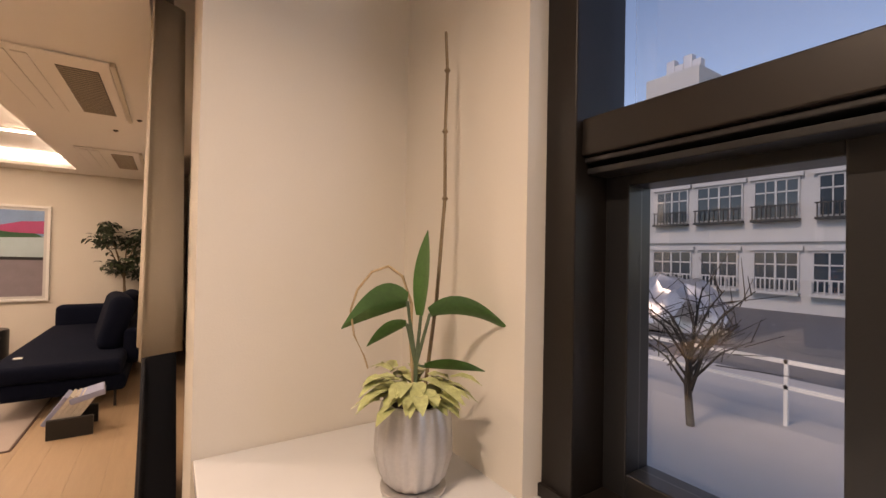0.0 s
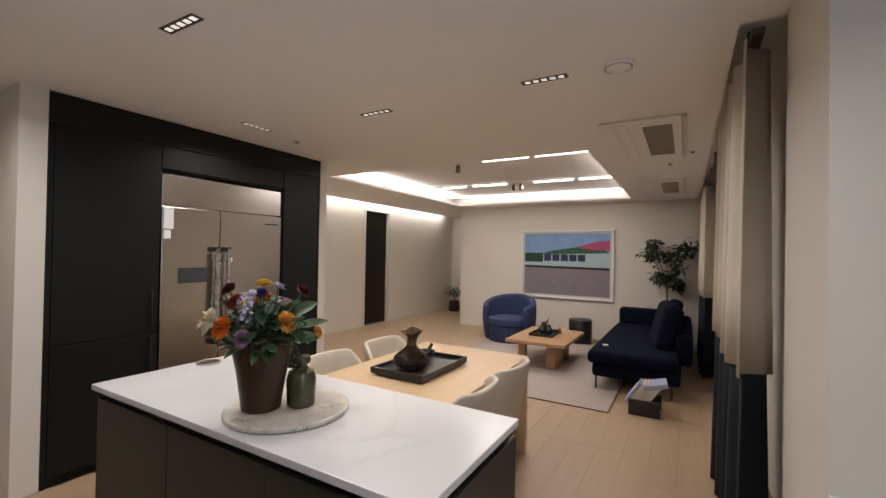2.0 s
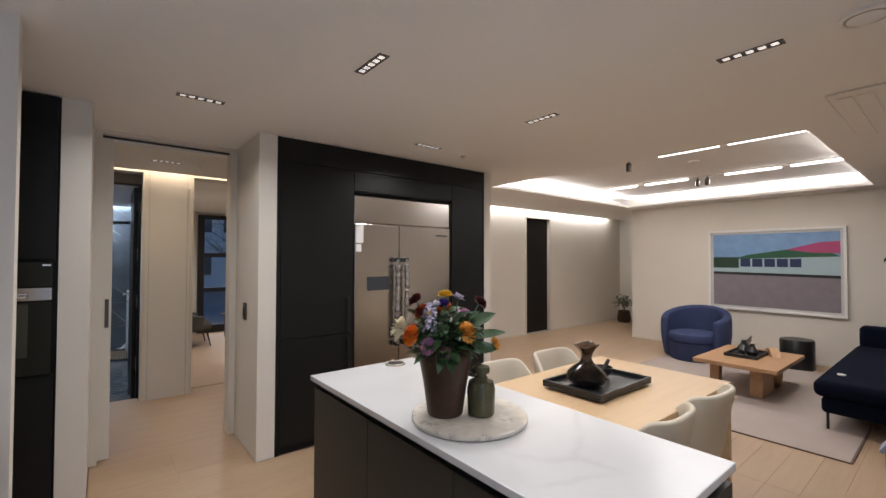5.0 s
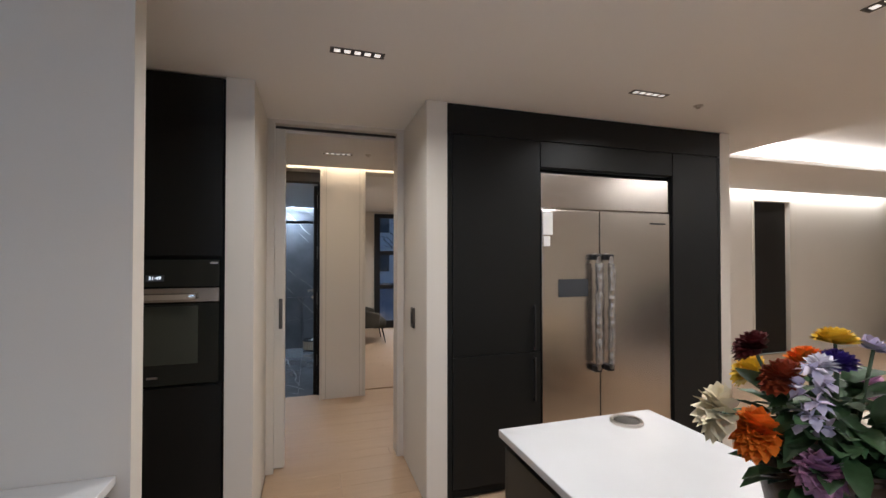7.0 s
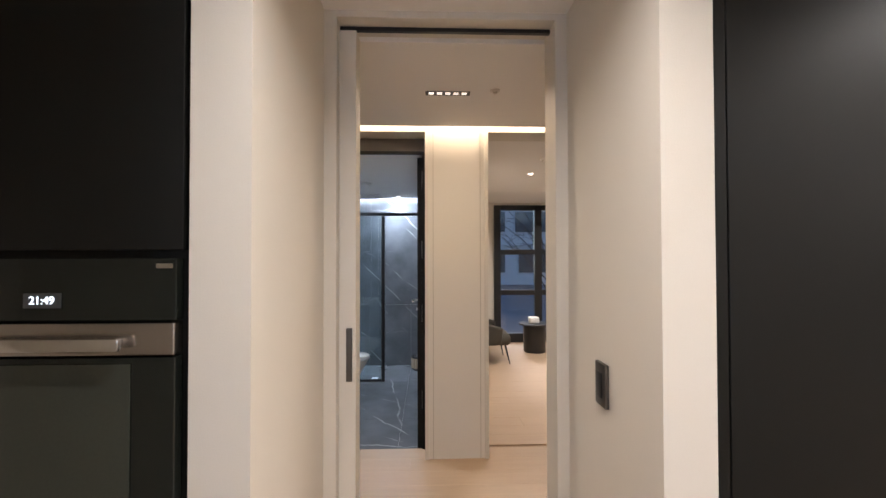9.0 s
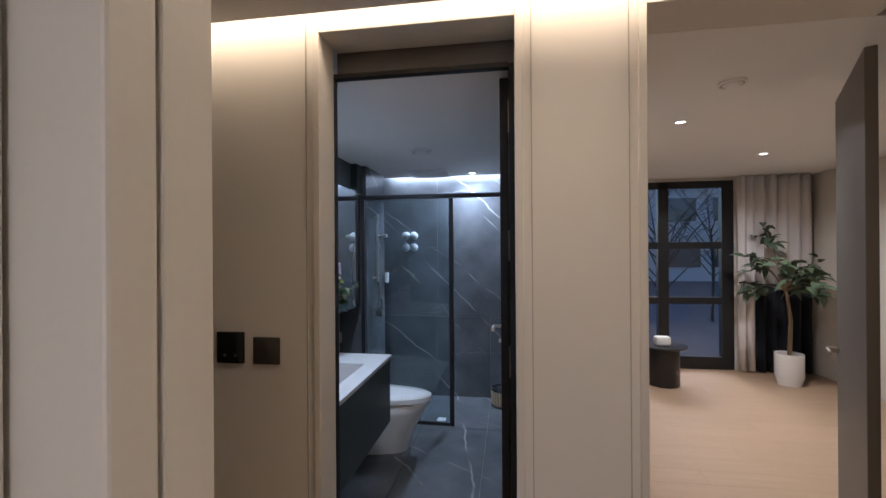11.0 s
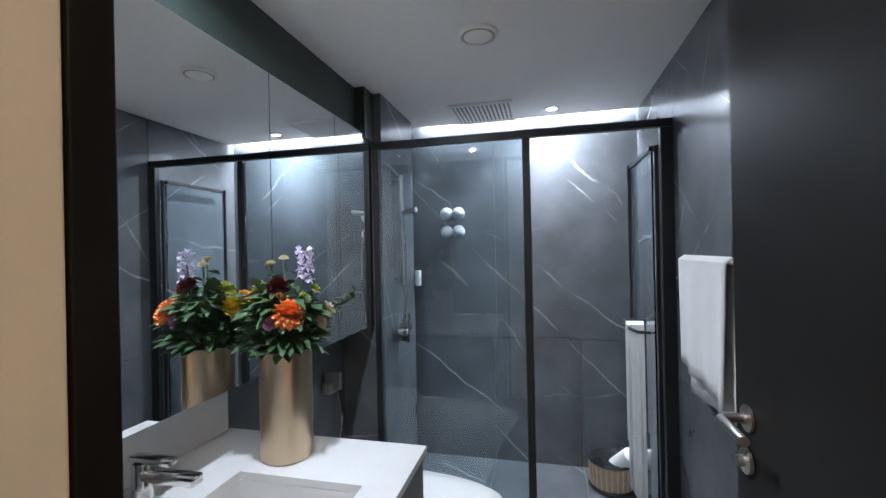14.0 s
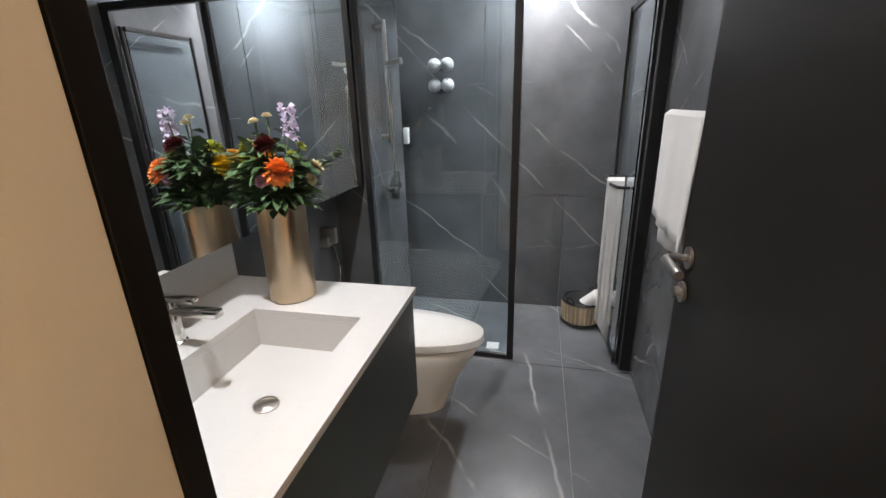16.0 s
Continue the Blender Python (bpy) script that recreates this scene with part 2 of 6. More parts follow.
M_CURTDARK = material("dark_curtain", (0.005, 0.007, 0.013), 0.9, var=0.1, scale=5, bump=0.2, fine=260)
M_SHEER = material("white_curtain", (0.70, 0.66, 0.64), 0.9, var=0.05, scale=5, bump=0.2, fine=260)
M_WHITE = material("white_ceramic", (0.80, 0.79, 0.76), 0.12, var=0.02, bump=0, coat=0.3)
M_QUARTZ = material("white_quartz", (0.58, 0.57, 0.555), 0.28, var=0.03, scale=30, bump=0.01)
M_GREEN = material("green_lacquer", (0.028, 0.040, 0.034), 0.4, var=0.06, bump=0.02)
M_DOOR = material("dark_door", (0.010, 0.0085, 0.0075), 0.42, spec=0.22, var=0.10, scale=2, bump=0.03, fine=120, stretch=(6, 6, 0.6))
M_LINE = material("shadow_gap", (0.44, 0.39, 0.32), 0.8, var=0.05)
M_BROWN = material("brown_panel", (0.10, 0.085, 0.072), 0.5, var=0.05)
M_POT = material("brown_stoneware", (0.050, 0.026, 0.015), 0.40, var=0.35, scale=9, bump=0.25, fine=80, spec=0.3)
M_JAR = material("bronze_jar", (0.11, 0.10, 0.06), 0.25, 0.6, var=0.3, scale=14, bump=0.15)
M_BRASS = material("champagne_metal", (0.60, 0.46, 0.32), 0.30, 1.0, var=0.05, scale=3, bump=0.02, fine=60, stretch=(30, 30, 1))
M_SILVER = material("silver_pot", (0.52, 0.50, 0.49), 0.35, 0.75, var=0.10, scale=8, bump=0.05)
M_TOWEL = material("white_towel", (0.80, 0.78, 0.75), 0.95, var=0.04, scale=8, bump=0.8, fine=300)
M_WICKER = material("pale_wicker", (0.45, 0.32, 0.20), 0.8, var=0.25, scale=60, bump=0.8, fine=200)
M_STRAW = material("pale_straw", (0.62, 0.50, 0.36), 0.8, var=0.2, scale=40, bump=0.4)
M_LEAF = material("leaf_green", (0.045, 0.13, 0.03), 0.4, var=0.35, scale=9, bump=0.1)
M_LEAFB = material("leaf_bouquet", (0.038, 0.082, 0.03), 0.45, var=0.5, scale=18, bump=0.15)
M_LEAF2 = material("leaf_grey_green", (0.075, 0.11, 0.06), 0.55, var=0.35, scale=14, bump=0.1)
M_LEAFDK = material("leaf_dark", (0.035, 0.055, 0.025), 0.45, var=0.4, scale=9, bump=0.1)
M_VARIEG = material("leaf_variegated", (0.42, 0.44, 0.20), 0.45, var=0.45, scale=45, bump=0.1)
M_STEM = material("stem_brown", (0.20, 0.14, 0.08), 0.7, var=0.25, scale=25, bump=0.3)
M_TENDRIL = material("dry_tendril", (0.42, 0.30, 0.17), 0.7, var=0.2, scale=30, bump=0.2)
M_BARK = material("dark_bark", (0.035, 0.028, 0.022), 0.85, var=0.3, scale=25, bump=0.4)
M_SOIL = material("soil", (0.04, 0.03, 0.02), 0.95, var=0.4, scale=60, bump=1.0)
M_MIRROR = material("mirror_silver", (0.86, 0.88, 0.88), 0.01, 1.0, var=0.0, bump=0)
M_GLASS = glass("clear_glass", (0.985, 0.995, 1.0))
M_SMOKE = glass("smoked_glass", (0.17, 0.135, 0.11))
M_SMOKEBR = material("brown_glaze", (0.075, 0.040, 0.022), 0.12, var=0.3, scale=12, bump=0.02, coat=0.4)
M_SHOWER = glass("shower_glass", (0.80, 0.91, 0.95))
M_GLOW = glow("led_diffuser", (1.0, 0.93, 0.84), 6)
M_GLOWC = glow("led_cool", (0.85, 0.93, 1.0), 12)
M_DLGLOW = glow("downlight_lens", (1.0, 0.92, 0.82), 0.9)
M_BRONZE = material("bronze_frame", (0.016, 0.012, 0.010), 0.4, 0.3, var=0.12, bump=0.03)
M_PAPER = material("paper_edge", (0.62, 0.56, 0.48), 0.8, var=0.2, scale=40)
M_BLUEPAPER = material("book_cover_blue", (0.33, 0.36, 0.52), 0.5, var=0.1)
M_GREYPLATE = material("switch_metal", (0.10, 0.09, 0.08), 0.35, 0.6, var=0.1)


def paint(name, col, rough=0.5):
    return material(name, col, rough, var=0.08, scale=8, bump=0.03)


# ---- mesh tools ----


def box(bm, x0, x1, y0, y1, z0, z1, bev=0.0, seg=2):
    r = bmesh.ops.create_cube(bm, size=1.0, matrix=Matrix.Translation(((x0 + x1) / 2, (y0 + y1) / 2, (z0 + z1) / 2)) @ Matrix.Diagonal((x1 - x0, y1 - y0, z1 - z0, 1)))
    if bev:
        es = list({e for v in r["verts"] for e in v.link_edges})
        bmesh.ops.bevel(bm, geom=es, offset=bev, segments=seg, profile=0.5, affect="EDGES")
    return bm


def boxes(*rows, bev=0.0, seg=2):
    bm = bmesh.new()
    for r in rows:
        box(bm, *r, bev=bev, seg=seg)
    return bm


def lathe(bm, profile, at=(0, 0, 0), n=32, sx=1.0, sy=1.0, wave=0.0, waves=0):
    rings = []
    for r, z in profile:
        ring = []
        for i in range(n):
            a = 2 * math.pi * i / n
            rr = r * (1 + wave * math.cos(waves * a)) if waves else r
            ring.append(bm.verts.new((at[0] + rr * math.cos(a) * sx, at[1] + rr * math.sin(a) * sy, at[2] + z)))
        rings.append(ring)
    for a, b in zip(rings, rings[1:]):
        for i in range(n):
            bm.faces.new((a[i], a[(i + 1) % n], b[(i + 1) % n], b[i]))
    for ring, flip in ((rings[0], True), (rings[-1], False)):
        bm.faces.new(list(reversed(ring)) if flip else ring)
    return bm


def tube(bm, pts, r, n=8, r1=None):
    pts = [Vector(p) for p in pts]
    rings = []
    for i, p in enumerate(pts):
        d = (pts[min(i + 1, len(pts) - 1)] - pts[max(i - 1, 0)]).normalized()
        side = d.cross(Vector((0, 0, 1))) if abs(d.z) < 0.95 else d.cross(Vector((1, 0, 0)))
        side.normalize()
        up = side.cross(d)
        rr = r if r1 is None else r + (r1 - r) * i / (len(pts) - 1)
        rings.append([bm.verts.new(p + side * rr * math.cos(2 * math.pi * k / n) + up * rr * math.sin(2 * math.pi * k / n)) for k in range(n)])
    for a, b in zip(rings, rings[1:]):
        for k in range(n):
            bm.faces.new((a[k], a[(k + 1) % n], b[(k + 1) % n], b[k]))
    bm.faces.new(list(reversed(rings[0])))
    bm.faces.new(rings[-1])
    return bm


def leaf(bm, base, d, length, width, bend=0.25, steps=3, roll=0.0):
    """A tapered, folded, drooping leaf."""
    d = Vector(d).normalized()
    side = d.cross(Vector((0, 0, 1)))
    if side.length < 0.05:
        side = Vector((1, 0, 0))
    side.normalize()
    side = Matrix.Rotation(roll, 3, d) @ side
    up = side.cross(d)
    rows = []
    for i in range(steps + 1):
        s = i / steps
        c = Vector(base) + d * length * s - Vector((0, 0, 1)) * bend * length * s * s
        w = width * 0.5 * math.sin(math.pi * min(1, 0.12 + 0.88 * s)) ** 0.8 if i < steps else width * 0.03
        rows.append((bm.verts.new(c - side * w + up * w * 0.3), bm.verts.new(c), bm.verts.new(c + side * w + up * w * 0.3)))
    for a, b in zip(rows, rows[1:]):
        bm.faces.new((a[0], a[1], b[1], b[0]))
        bm.faces.new((a[1], a[2], b[2], b[1]))
    return bm


def link(name, bm, mat, smooth=False, angle=35):
    me = bpy.data.meshes.new(name)
    bmesh.ops.recalc_face_normals(bm, faces=bm.faces)
    bm.to_mesh(me)
    bm.free()
    me.materials.append(mat)
    if smooth:
        me.shade_smooth()
        me.set_sharp_from_angle(angle=radians(angle))
    return new(name, me)


def setting(name, bm, mat, label, category, smooth=False):
    return tagged(link(name, bm, mat, smooth), label, category, kind="structure")


BASES = {}


def thing(name, at, label, category, group=""):
    e = new(name)
    e.empty_display_size = 0.1
    e.matrix_basis = Matrix.Translation(at)
    BASES[e.name] = Vector(at)
    return tagged(e, label, category, group)


def part(name, bm, mat, parent, label="", smooth=True, angle=35):
    ob = link(name, bm, mat, smooth, angle)
    ob.parent = parent
    if parent.name in BASES:
        ob.matrix_parent_inverse = Matrix.Translation(-BASES[parent.name])
    if label:
        tagged(ob, label)
    return ob


def single(name, bm, mat, label, category, group="", smooth=True):
    return tagged(link(name, bm, mat, smooth), label, category, group)

# ---- structure ----
H = 2.54
floor = setting("floor", boxes((-1.7, 10.4, -0.6, 6.3, -0.12, -0.012), (-1.8, -0.76, 6.3, 6.35, -0.12, -0.012), (0.2, 4.0, 6.3, 6.38, -0.12, -0.012), (0.45, 4.0, 6.38, 10.6, -0.12, -0.012)), M_GAP, "light oak plank floor of the flat", "floor")
# ceilings
setting("ceiling", boxes((-1.7, 3.9, 0.28, 4.82, H, H + 0.04), (3.9, 10.4, 0.28, 1.28, H, H + 0.04), (7.62, 10.4, 1.28, 6.05, H, H + 0.04), (3.24, 7.62, 4.60, 6.05, H, H + 0.04),
                        (-1.7, 1.36, -0.7, 0.28, H, H + 0.04), (1.36, 1.95, 0.1, 0.28, H, H + 0.04), (3.24, 3.9, 4.6, 6.05, H + 0.002, H + 0.04)), M_CEIL, "smooth off-white plaster ceiling", "ceiling")
setting("ceiling_recess", boxes((3.6, 8.0, 1.0, 4.95, 2.72, 2.80), (3.9, 3.92, 1.28, 4.6, H + 0.04, 2.72), (3.6, 3.62, 1.0, 4.95, H + 0.04, 2.72), (7.98, 8.0, 1.0, 4.95, H + 0.04, 2.72), (3.6, 8.0, 1.0, 1.02, H + 0.04, 2.72), (3.6, 8.0, 4.93, 4.95, H + 0.04, 2.72)),
        M_CEIL, "raised white ceiling panel with hidden cove lighting", "ceiling")
# unseen slab added over all rooms, stops sky light leaking through ceiling gaps
setting("roof", boxes((-1.9, 10.5, -0.76, 10.7, 2.83, 2.95)), M_CEIL, "unseen slab added above the ceilings to keep sky light out", "roof")
setting("ceiling_slot", boxes((3.24, 10.4, 6.05, 6.24, 2.66, 2.72), (3.24, 10.4, 6.03, 6.05, H + 0.04, 2.66), (1.955, 8.05, -0.16, 0.30, 2.66, 2.72), (1.955, 8.05, 0.28, 0.30, H + 0.04, 2.66)), M_CEIL, "white ceiling slots over wall and curtain", "ceiling")
setting("ceiling_hall", boxes((-1.75, 3.2, 4.82, 6.03, 2.49, 2.6), (-1.75, 3.2, 6.03, 6.177, 2.64, 2.7), (-1.75, 3.2, 6.01, 6.03, 2.6, 2.64)), M_CEIL, "off-white hall ceiling with lit slot", "ceiling")
setting("ceiling_bath", boxes((-1.55, 0.3, 6.41, 9.085, 2.378, 2.44), (-1.55, 0.3, 9.07, 9.2, 2.49, 2.55), (-1.55, 0.3, 9.055, 9.07, 2.44, 2.49)), M_CEIL, "white bathroom ceiling with a lit slot", "ceiling")
setting("ceiling_bedroom", boxes((0.45, 4.0, 6.412, 10.6, 2.487, 2.58)), M_CEIL, "off-white bedroom ceiling", "ceiling")

# living room walls
setting("wall_east", boxes((8.05, 8.2, -0.1, 4.755, 0, 2.8), (8.2, 10.3, 4.6, 4.755, 0, 2.8)), M_WALL, "cream papered wall behind the picture", "wall")
setting("wall_north", boxes((3.24, 6.52, 6.22, 6.36, 0, 2.72), (7.37, 10.4, 6.22, 6.36, 0, 2.72), (6.52, 7.37, 6.22, 6.36, 2.42, 2.72)), M_WALL, "cream papered wall lit from a ceiling slot", "wall")
setting("wall_passage_end", boxes((10.3, 10.4, 4.6, 6.3, 0, 2.7)), M_WALL, "cream end wall of the passage", "wall")
setting("wall_curtain", boxes((1.955, 8.05, -0.14, -0.04, 0, 2.659)), M_WALL, "plain wall behind the curtain", "wall")
setting("door_1", boxes((6.56, 7.33, 6.28, 6.32, 0.01, 2.40), bev=0.003), M_DOOR, "dark brown closed flush door in a white frame", "door")
setting("door_frame_1", boxes((6.52, 6.56, 6.205, 6.34, 0, 2.42), (7.33, 7.37, 6.205, 6.34, 0, 2.42), (6.56, 7.33, 6.205, 6.34, 2.40, 2.42), bev=0.003), M_TRIM, "slim white door frame", "door frame")
setting("baseboard", boxes((8.035, 8.048, 0.3, 4.755, 0, 0.04), (3.26, 6.5, 6.207, 6.218, 0, 0.04), (7.39, 10.3, 6.207, 6.218, 0, 0.04)), M_TRIM, "low cream skirting board", "skirting")
# window pier with niche
setting("wall_pier", boxes((1.36, 1.95, -0.60, 0.12, 0, H + 0.044)), M_WALL, "cream pier beside the window niche", "wall")
setting("wall_niche", boxes((0.75, 1.36, -0.72, -0.52, 0.0, H)), M_WALL, "cream back wall of the niche", "wall")
setting("wall_window", boxes((-1.7, 0.75, -0.74, -0.62, 0, 0.86), (-1.7, -1.0, -0.74, -0.62, 0.86, H), (-1.0, 0.75, -0.74, -0.62, 2.5, H)), M_WALL, "cream wall under the window", "wall")
setting("wall_west", boxes((-1.8, -1.7, -0.75, 4.1, 0, H)), M_WALL, "cream kitchen wall", "wall")
# fridge block, corridor, hall
setting("wall_block", boxes((0.71, 0.846, 3.973, 4.82, 0, H), (3.142, 3.24, 3.973, 6.22, 0, 2.72), (0.846, 3.142, 4.68, 4.82, 0, H)), M_WALL, "cream pier beside the dark cabinets", "wall")
setting("wall_corridor", boxes((-0.43, -0.285, 3.973, 4.82, 0, H), (-1.75, -0.43, 4.70, 4.82, 0, H)), M_WALL, "cream pier beside the oven cabinet", "wall")
setting("wall_pocket", boxes((-0.285, 0.71, 4.665, 4.82, 2.512, H), (-0.285, -0.235, 4.665, 4.72, 0, 2.512), (-0.285, -0.165, 4.77, 4.82, 0, 2.49), (0.66, 0.71, 4.665, 4.82, 0, 2.512)), M_TRIM, "beige pocket door frame", "door frame")
setting("trim_track", boxes((-0.235, 0.66, 4.735, 4.755, 2.495, 2.511)), M_BLACK, "dark sliding door track", "trim")
setting("wall_hall_west", boxes((-1.75, -1.68, 4.82, 6.18, 0, 2.7)), M_DOOR, "dark panel at the end of the hall", "wall")
setting("wall_hall_south", boxes((0.71, 3.2, 4.82, 4.86, 0, 2.6), (3.1, 3.14, 4.86, 6.2, 0, 2.7)), M_WALL, "cream hall wall", "wall")
setting("wall_bath_front", boxes((-1.75, -0.73, 6.177, 6.36, -0.1, 2.72), (0.14, 0.565, 6.177, 6.40, -0.1, 2.72), (-0.73, 0.14, 6.177, 6.40, 2.515, 2.72), (1.55, 3.2, 6.177, 6.40, 0, 2.72), (0.565, 1.55, 6.177, 6.40, 2.515, 2.72)), M_WALL, "cream hall wall with two doorways", "wall")
for nm, xa, xb in (("door_frame_2", -0.73, 0.14), ("door_frame_3", 0.565, 1.55)):
    setting(nm, boxes((xa, xa + 0.03, 6.165, 6.323, -0.05, 2.515), (xb - 0.03, xb, 6.165, 6.36, -0.05, 2.515), (xa + 0.03, xb - 0.03, 6.165, 6.362 if xa < 0 else 6.41, 2.487, 2.515), bev=0.003), M_TRIM, "beige flush door lining", "door frame")
    setting("trim_shadow_gap", boxes((xa - 0.034, xa - 0.03, 6.1735, 6.178, 0, 2.55), (xb + 0.03, xb + 0.034, 6.1735, 6.178, 0, 2.55)), M_LINE, "fine shadow gap beside the doorway", "trim")
setting("door_frame_4", boxes((-0.729, -0.699, 6.325, 6.362, -0.05, 2.378), (0.085, 0.11, 6.34, 6.40, -0.05, 2.378), (-0.699, 0.085, 6.325, 6.362, 2.355, 2.378), bev=0.002), M_DOOR, "black-brown bathroom door frame", "door frame")
setting("trim_lintel", boxes((-0.70, 0.14, 6.364, 6.40, 2.38, 2.513)), M_BROWN, "brown panel above the bathroom door", "trim")
# bathroom shell
FB = -0.05
setting("wall_bath_west", boxes((-1.62, -1.515, 6.36, 9.25, -0.1, 2.55), (-1.512, -1.255, 8.36, 8.95, -0.1, 2.376), (-1.512, -1.415, 8.95, 9.14, -0.1, 2.376)), M_STONE, "dark veined marble bathroom wall", "wall")
wall_bn = setting("wall_bath_north", boxes((-1.515, 0.28, 9.15, 9.25, -0.1, 2.55)), M_GROUT, "dark marble slab wall of the shower", "wall")
wall_be = setting("wall_bath_east", boxes((0.272, 0.37, 6.40, 9.25, -0.1, 2.55)), M_GROUT, "dark marble slab wall of the bathroom", "wall")
setting("wall_bath_inner", boxes((-1.515, -0.737, 6.362, 6.368, -0.1, 2.376), (0.15, 0.27, 6.402, 6.42, -0.1, 2.376)), M_STONE, "dark marble wall beside the bathroom door", "wall")
floor_b = setting("floor_bath", boxes((-1.515, 0.27, 6.30, 9.15, -0.14, FB - 0.008)), M_GROUT, "grey veined marble tile floor", "floor")
setting("trim_bulkhead", boxes((-1.513, -1.36, 6.42, 8.24, 2.125, 2.376), (-1.513, -1.30, 8.24, 8.99, 2.10, 2.376)), M_GREEN, "dark boxed bulkhead above the mirror", "bulkhead")
# bedroom shell
setting("wall_bedroom", boxes((0.42, 0.5, 6.40, 10.6, 0, 2.485), (3.85, 3.95, 6.40, 10.6, 0, 2.485), (2.94, 3.85, 10.45, 10.55, 0, 2.485), (0.5, 1.30, 10.45, 10.55, 0, 2.485), (1.30, 2.94, 10.45, 10.55, 2.44, 2.485)), M_WALL, "cream bedroom wall", "wall")

# ---- windows ----
win = thing("window_1", (0.0, -0.66, 0.86), "dark bronze framed kitchen window at dusk", "window")
win["kind"] = "structure"
part("window_frame", boxes((0.66, 0.75, -0.76, -0.58, 0.86, 2.5), (-1.0, -0.92, -0.76, -0.58, 0.86, 2.5), (-0.92, 0.66, -0.76, -0.58, 0.86, 0.93), (-0.92, 0.66, -0.76, -0.60, 1.70, 1.785), (-0.92, 0.66, -0.76, -0.58, 2.42, 2.5), bev=0.004), M_BRONZE, win, smooth=False)
part("sash", boxes((0.60, 0.66, -0.78, -0.69, 0.93, 1.70), (0.16, 0.235, -0.78, -0.69, 0.93, 1.70), (0.235, 0.60, -0.78, -0.69, 0.93, 0.985), (0.235, 0.60, -0.78, -0.69, 1.635, 1.70), (-0.92, 0.66, -0.71, -0.62, 1.66, 1.675), (-0.92, 0.66, -0.69, -0.61, 1.685, 1.697), bev=0.003), M_BLACK, win, "ribbed black window sash", smooth=False)
p1 = part("pane", boxes((-0.92, 0.62, -0.745, -0.738, 0.95, 1.66)), M_GLASS, win, smooth=False)
p2 = part("pane", boxes((-0.92, 0.62, -0.745, -0.738, 1.78, 2.43)), M_GLASS, win, smooth=False)
p1.visible_shadow = p2.visible_shadow = False
part("window_sill", boxes((-1.0, 0.75, -0.60, -0.57, 0.86, 0.93)), M_BRONZE, win, smooth=False)
bwin = thing("window_2", (2.15, 10.45, 0), "tall black grid window of the bedroom", "window")
bwin["kind"] = "structure"
part("window_frame", boxes((1.30, 1.42, 10.42, 10.52, 0.0, 2.44), (2.80, 2.94, 10.42, 10.52, 0.0, 2.44), (2.03, 2.16, 10.42, 10.52, 0.0, 2.44), (1.42, 2.80, 10.42, 10.52, 0.0, 0.16), (1.42, 2.80, 10.42, 10.52, 2.35, 2.44), (1.42, 2.80, 10.43, 10.51, 0.84, 0.93), (1.42, 2.80, 10.43, 10.51, 1.56, 1.65), bev=0.004), M_BLACK, bwin, smooth=False)
p3 = part("pane", boxes((1.42, 2.80, 10.475, 10.482, 0.16, 2.35)), M_GLASS, bwin, smooth=False)
p3.visible_shadow = False

# ---- island and kitchen ----
isl = thing("kitchen_island", (1.05, 1.95, 0), "dark grey kitchen island with flat fronts", "kitchen island")
part("body", boxes((0.74, 1.385, 1.06, 2.86, 0.0, 0.85)), M_BLACK, isl, smooth=False)
for a, b in ((1.06, 1.66), (1.664, 2.262), (2.266, 2.86)):
    part("front_panel", boxes((0.72, 0.738, a, b, 0.02, 0.835), bev=0.002), M_ISLAND, isl, smooth=False)
part("end_panel", boxes((0.722, 1.39, 1.038, 1.057, 0.0, 0.835), bev=0.002), M_ISLAND, isl, smooth=False)
part("end_panel", boxes((0.722, 1.39, 2.863, 2.88, 0.0, 0.835), bev=0.002), M_ISLAND, isl, smooth=False)
single("worktop", boxes((0.70, 1.40, 1.03, 2.89, 0.872, 0.90), bev=0.003), M_TOP, "white veined marble worktop on the island", "worktop", smooth=False)
cnt = thing("kitchen_counter", (-0.9, 1.6, 0), "dark base cabinet run under a white worktop", "cabinet")
part("body", boxes((-1.68, -0.56, -0.55, 2.92, 0.0, 0.85)), M_ISLAND, cnt, smooth=False)
part("grip_rail", boxes((-0.56, -0.55, -0.5, 2.92, 0.80, 0.84)), M_STEEL, cnt, smooth=False)
single("worktop", boxes((-1.68, -0.535, -0.56, 2.925, 0.872, 0.90), bev=0.003), M_TOP, "white marble worktop of the wall counter", "worktop", smooth=False)
single("window_ledge", boxes((-0.53, 1.355, -0.575, 0.115, 0.868, 0.90), bev=0.003), M_TOP, "white veined marble ledge under the window", "ledge", smooth=False)
setting("wall_ledge", boxes((-0.53, 1.355, -0.56, 0.09, 0.0, 0.866)), M_WALL, "cream low wall carrying the marble ledge", "wall")
setting("wall_fin", boxes((-1.69, -0.50, 2.93, 3.02, 0, H)), M_WALL, "white fin wall at the end of the counter", "wall")

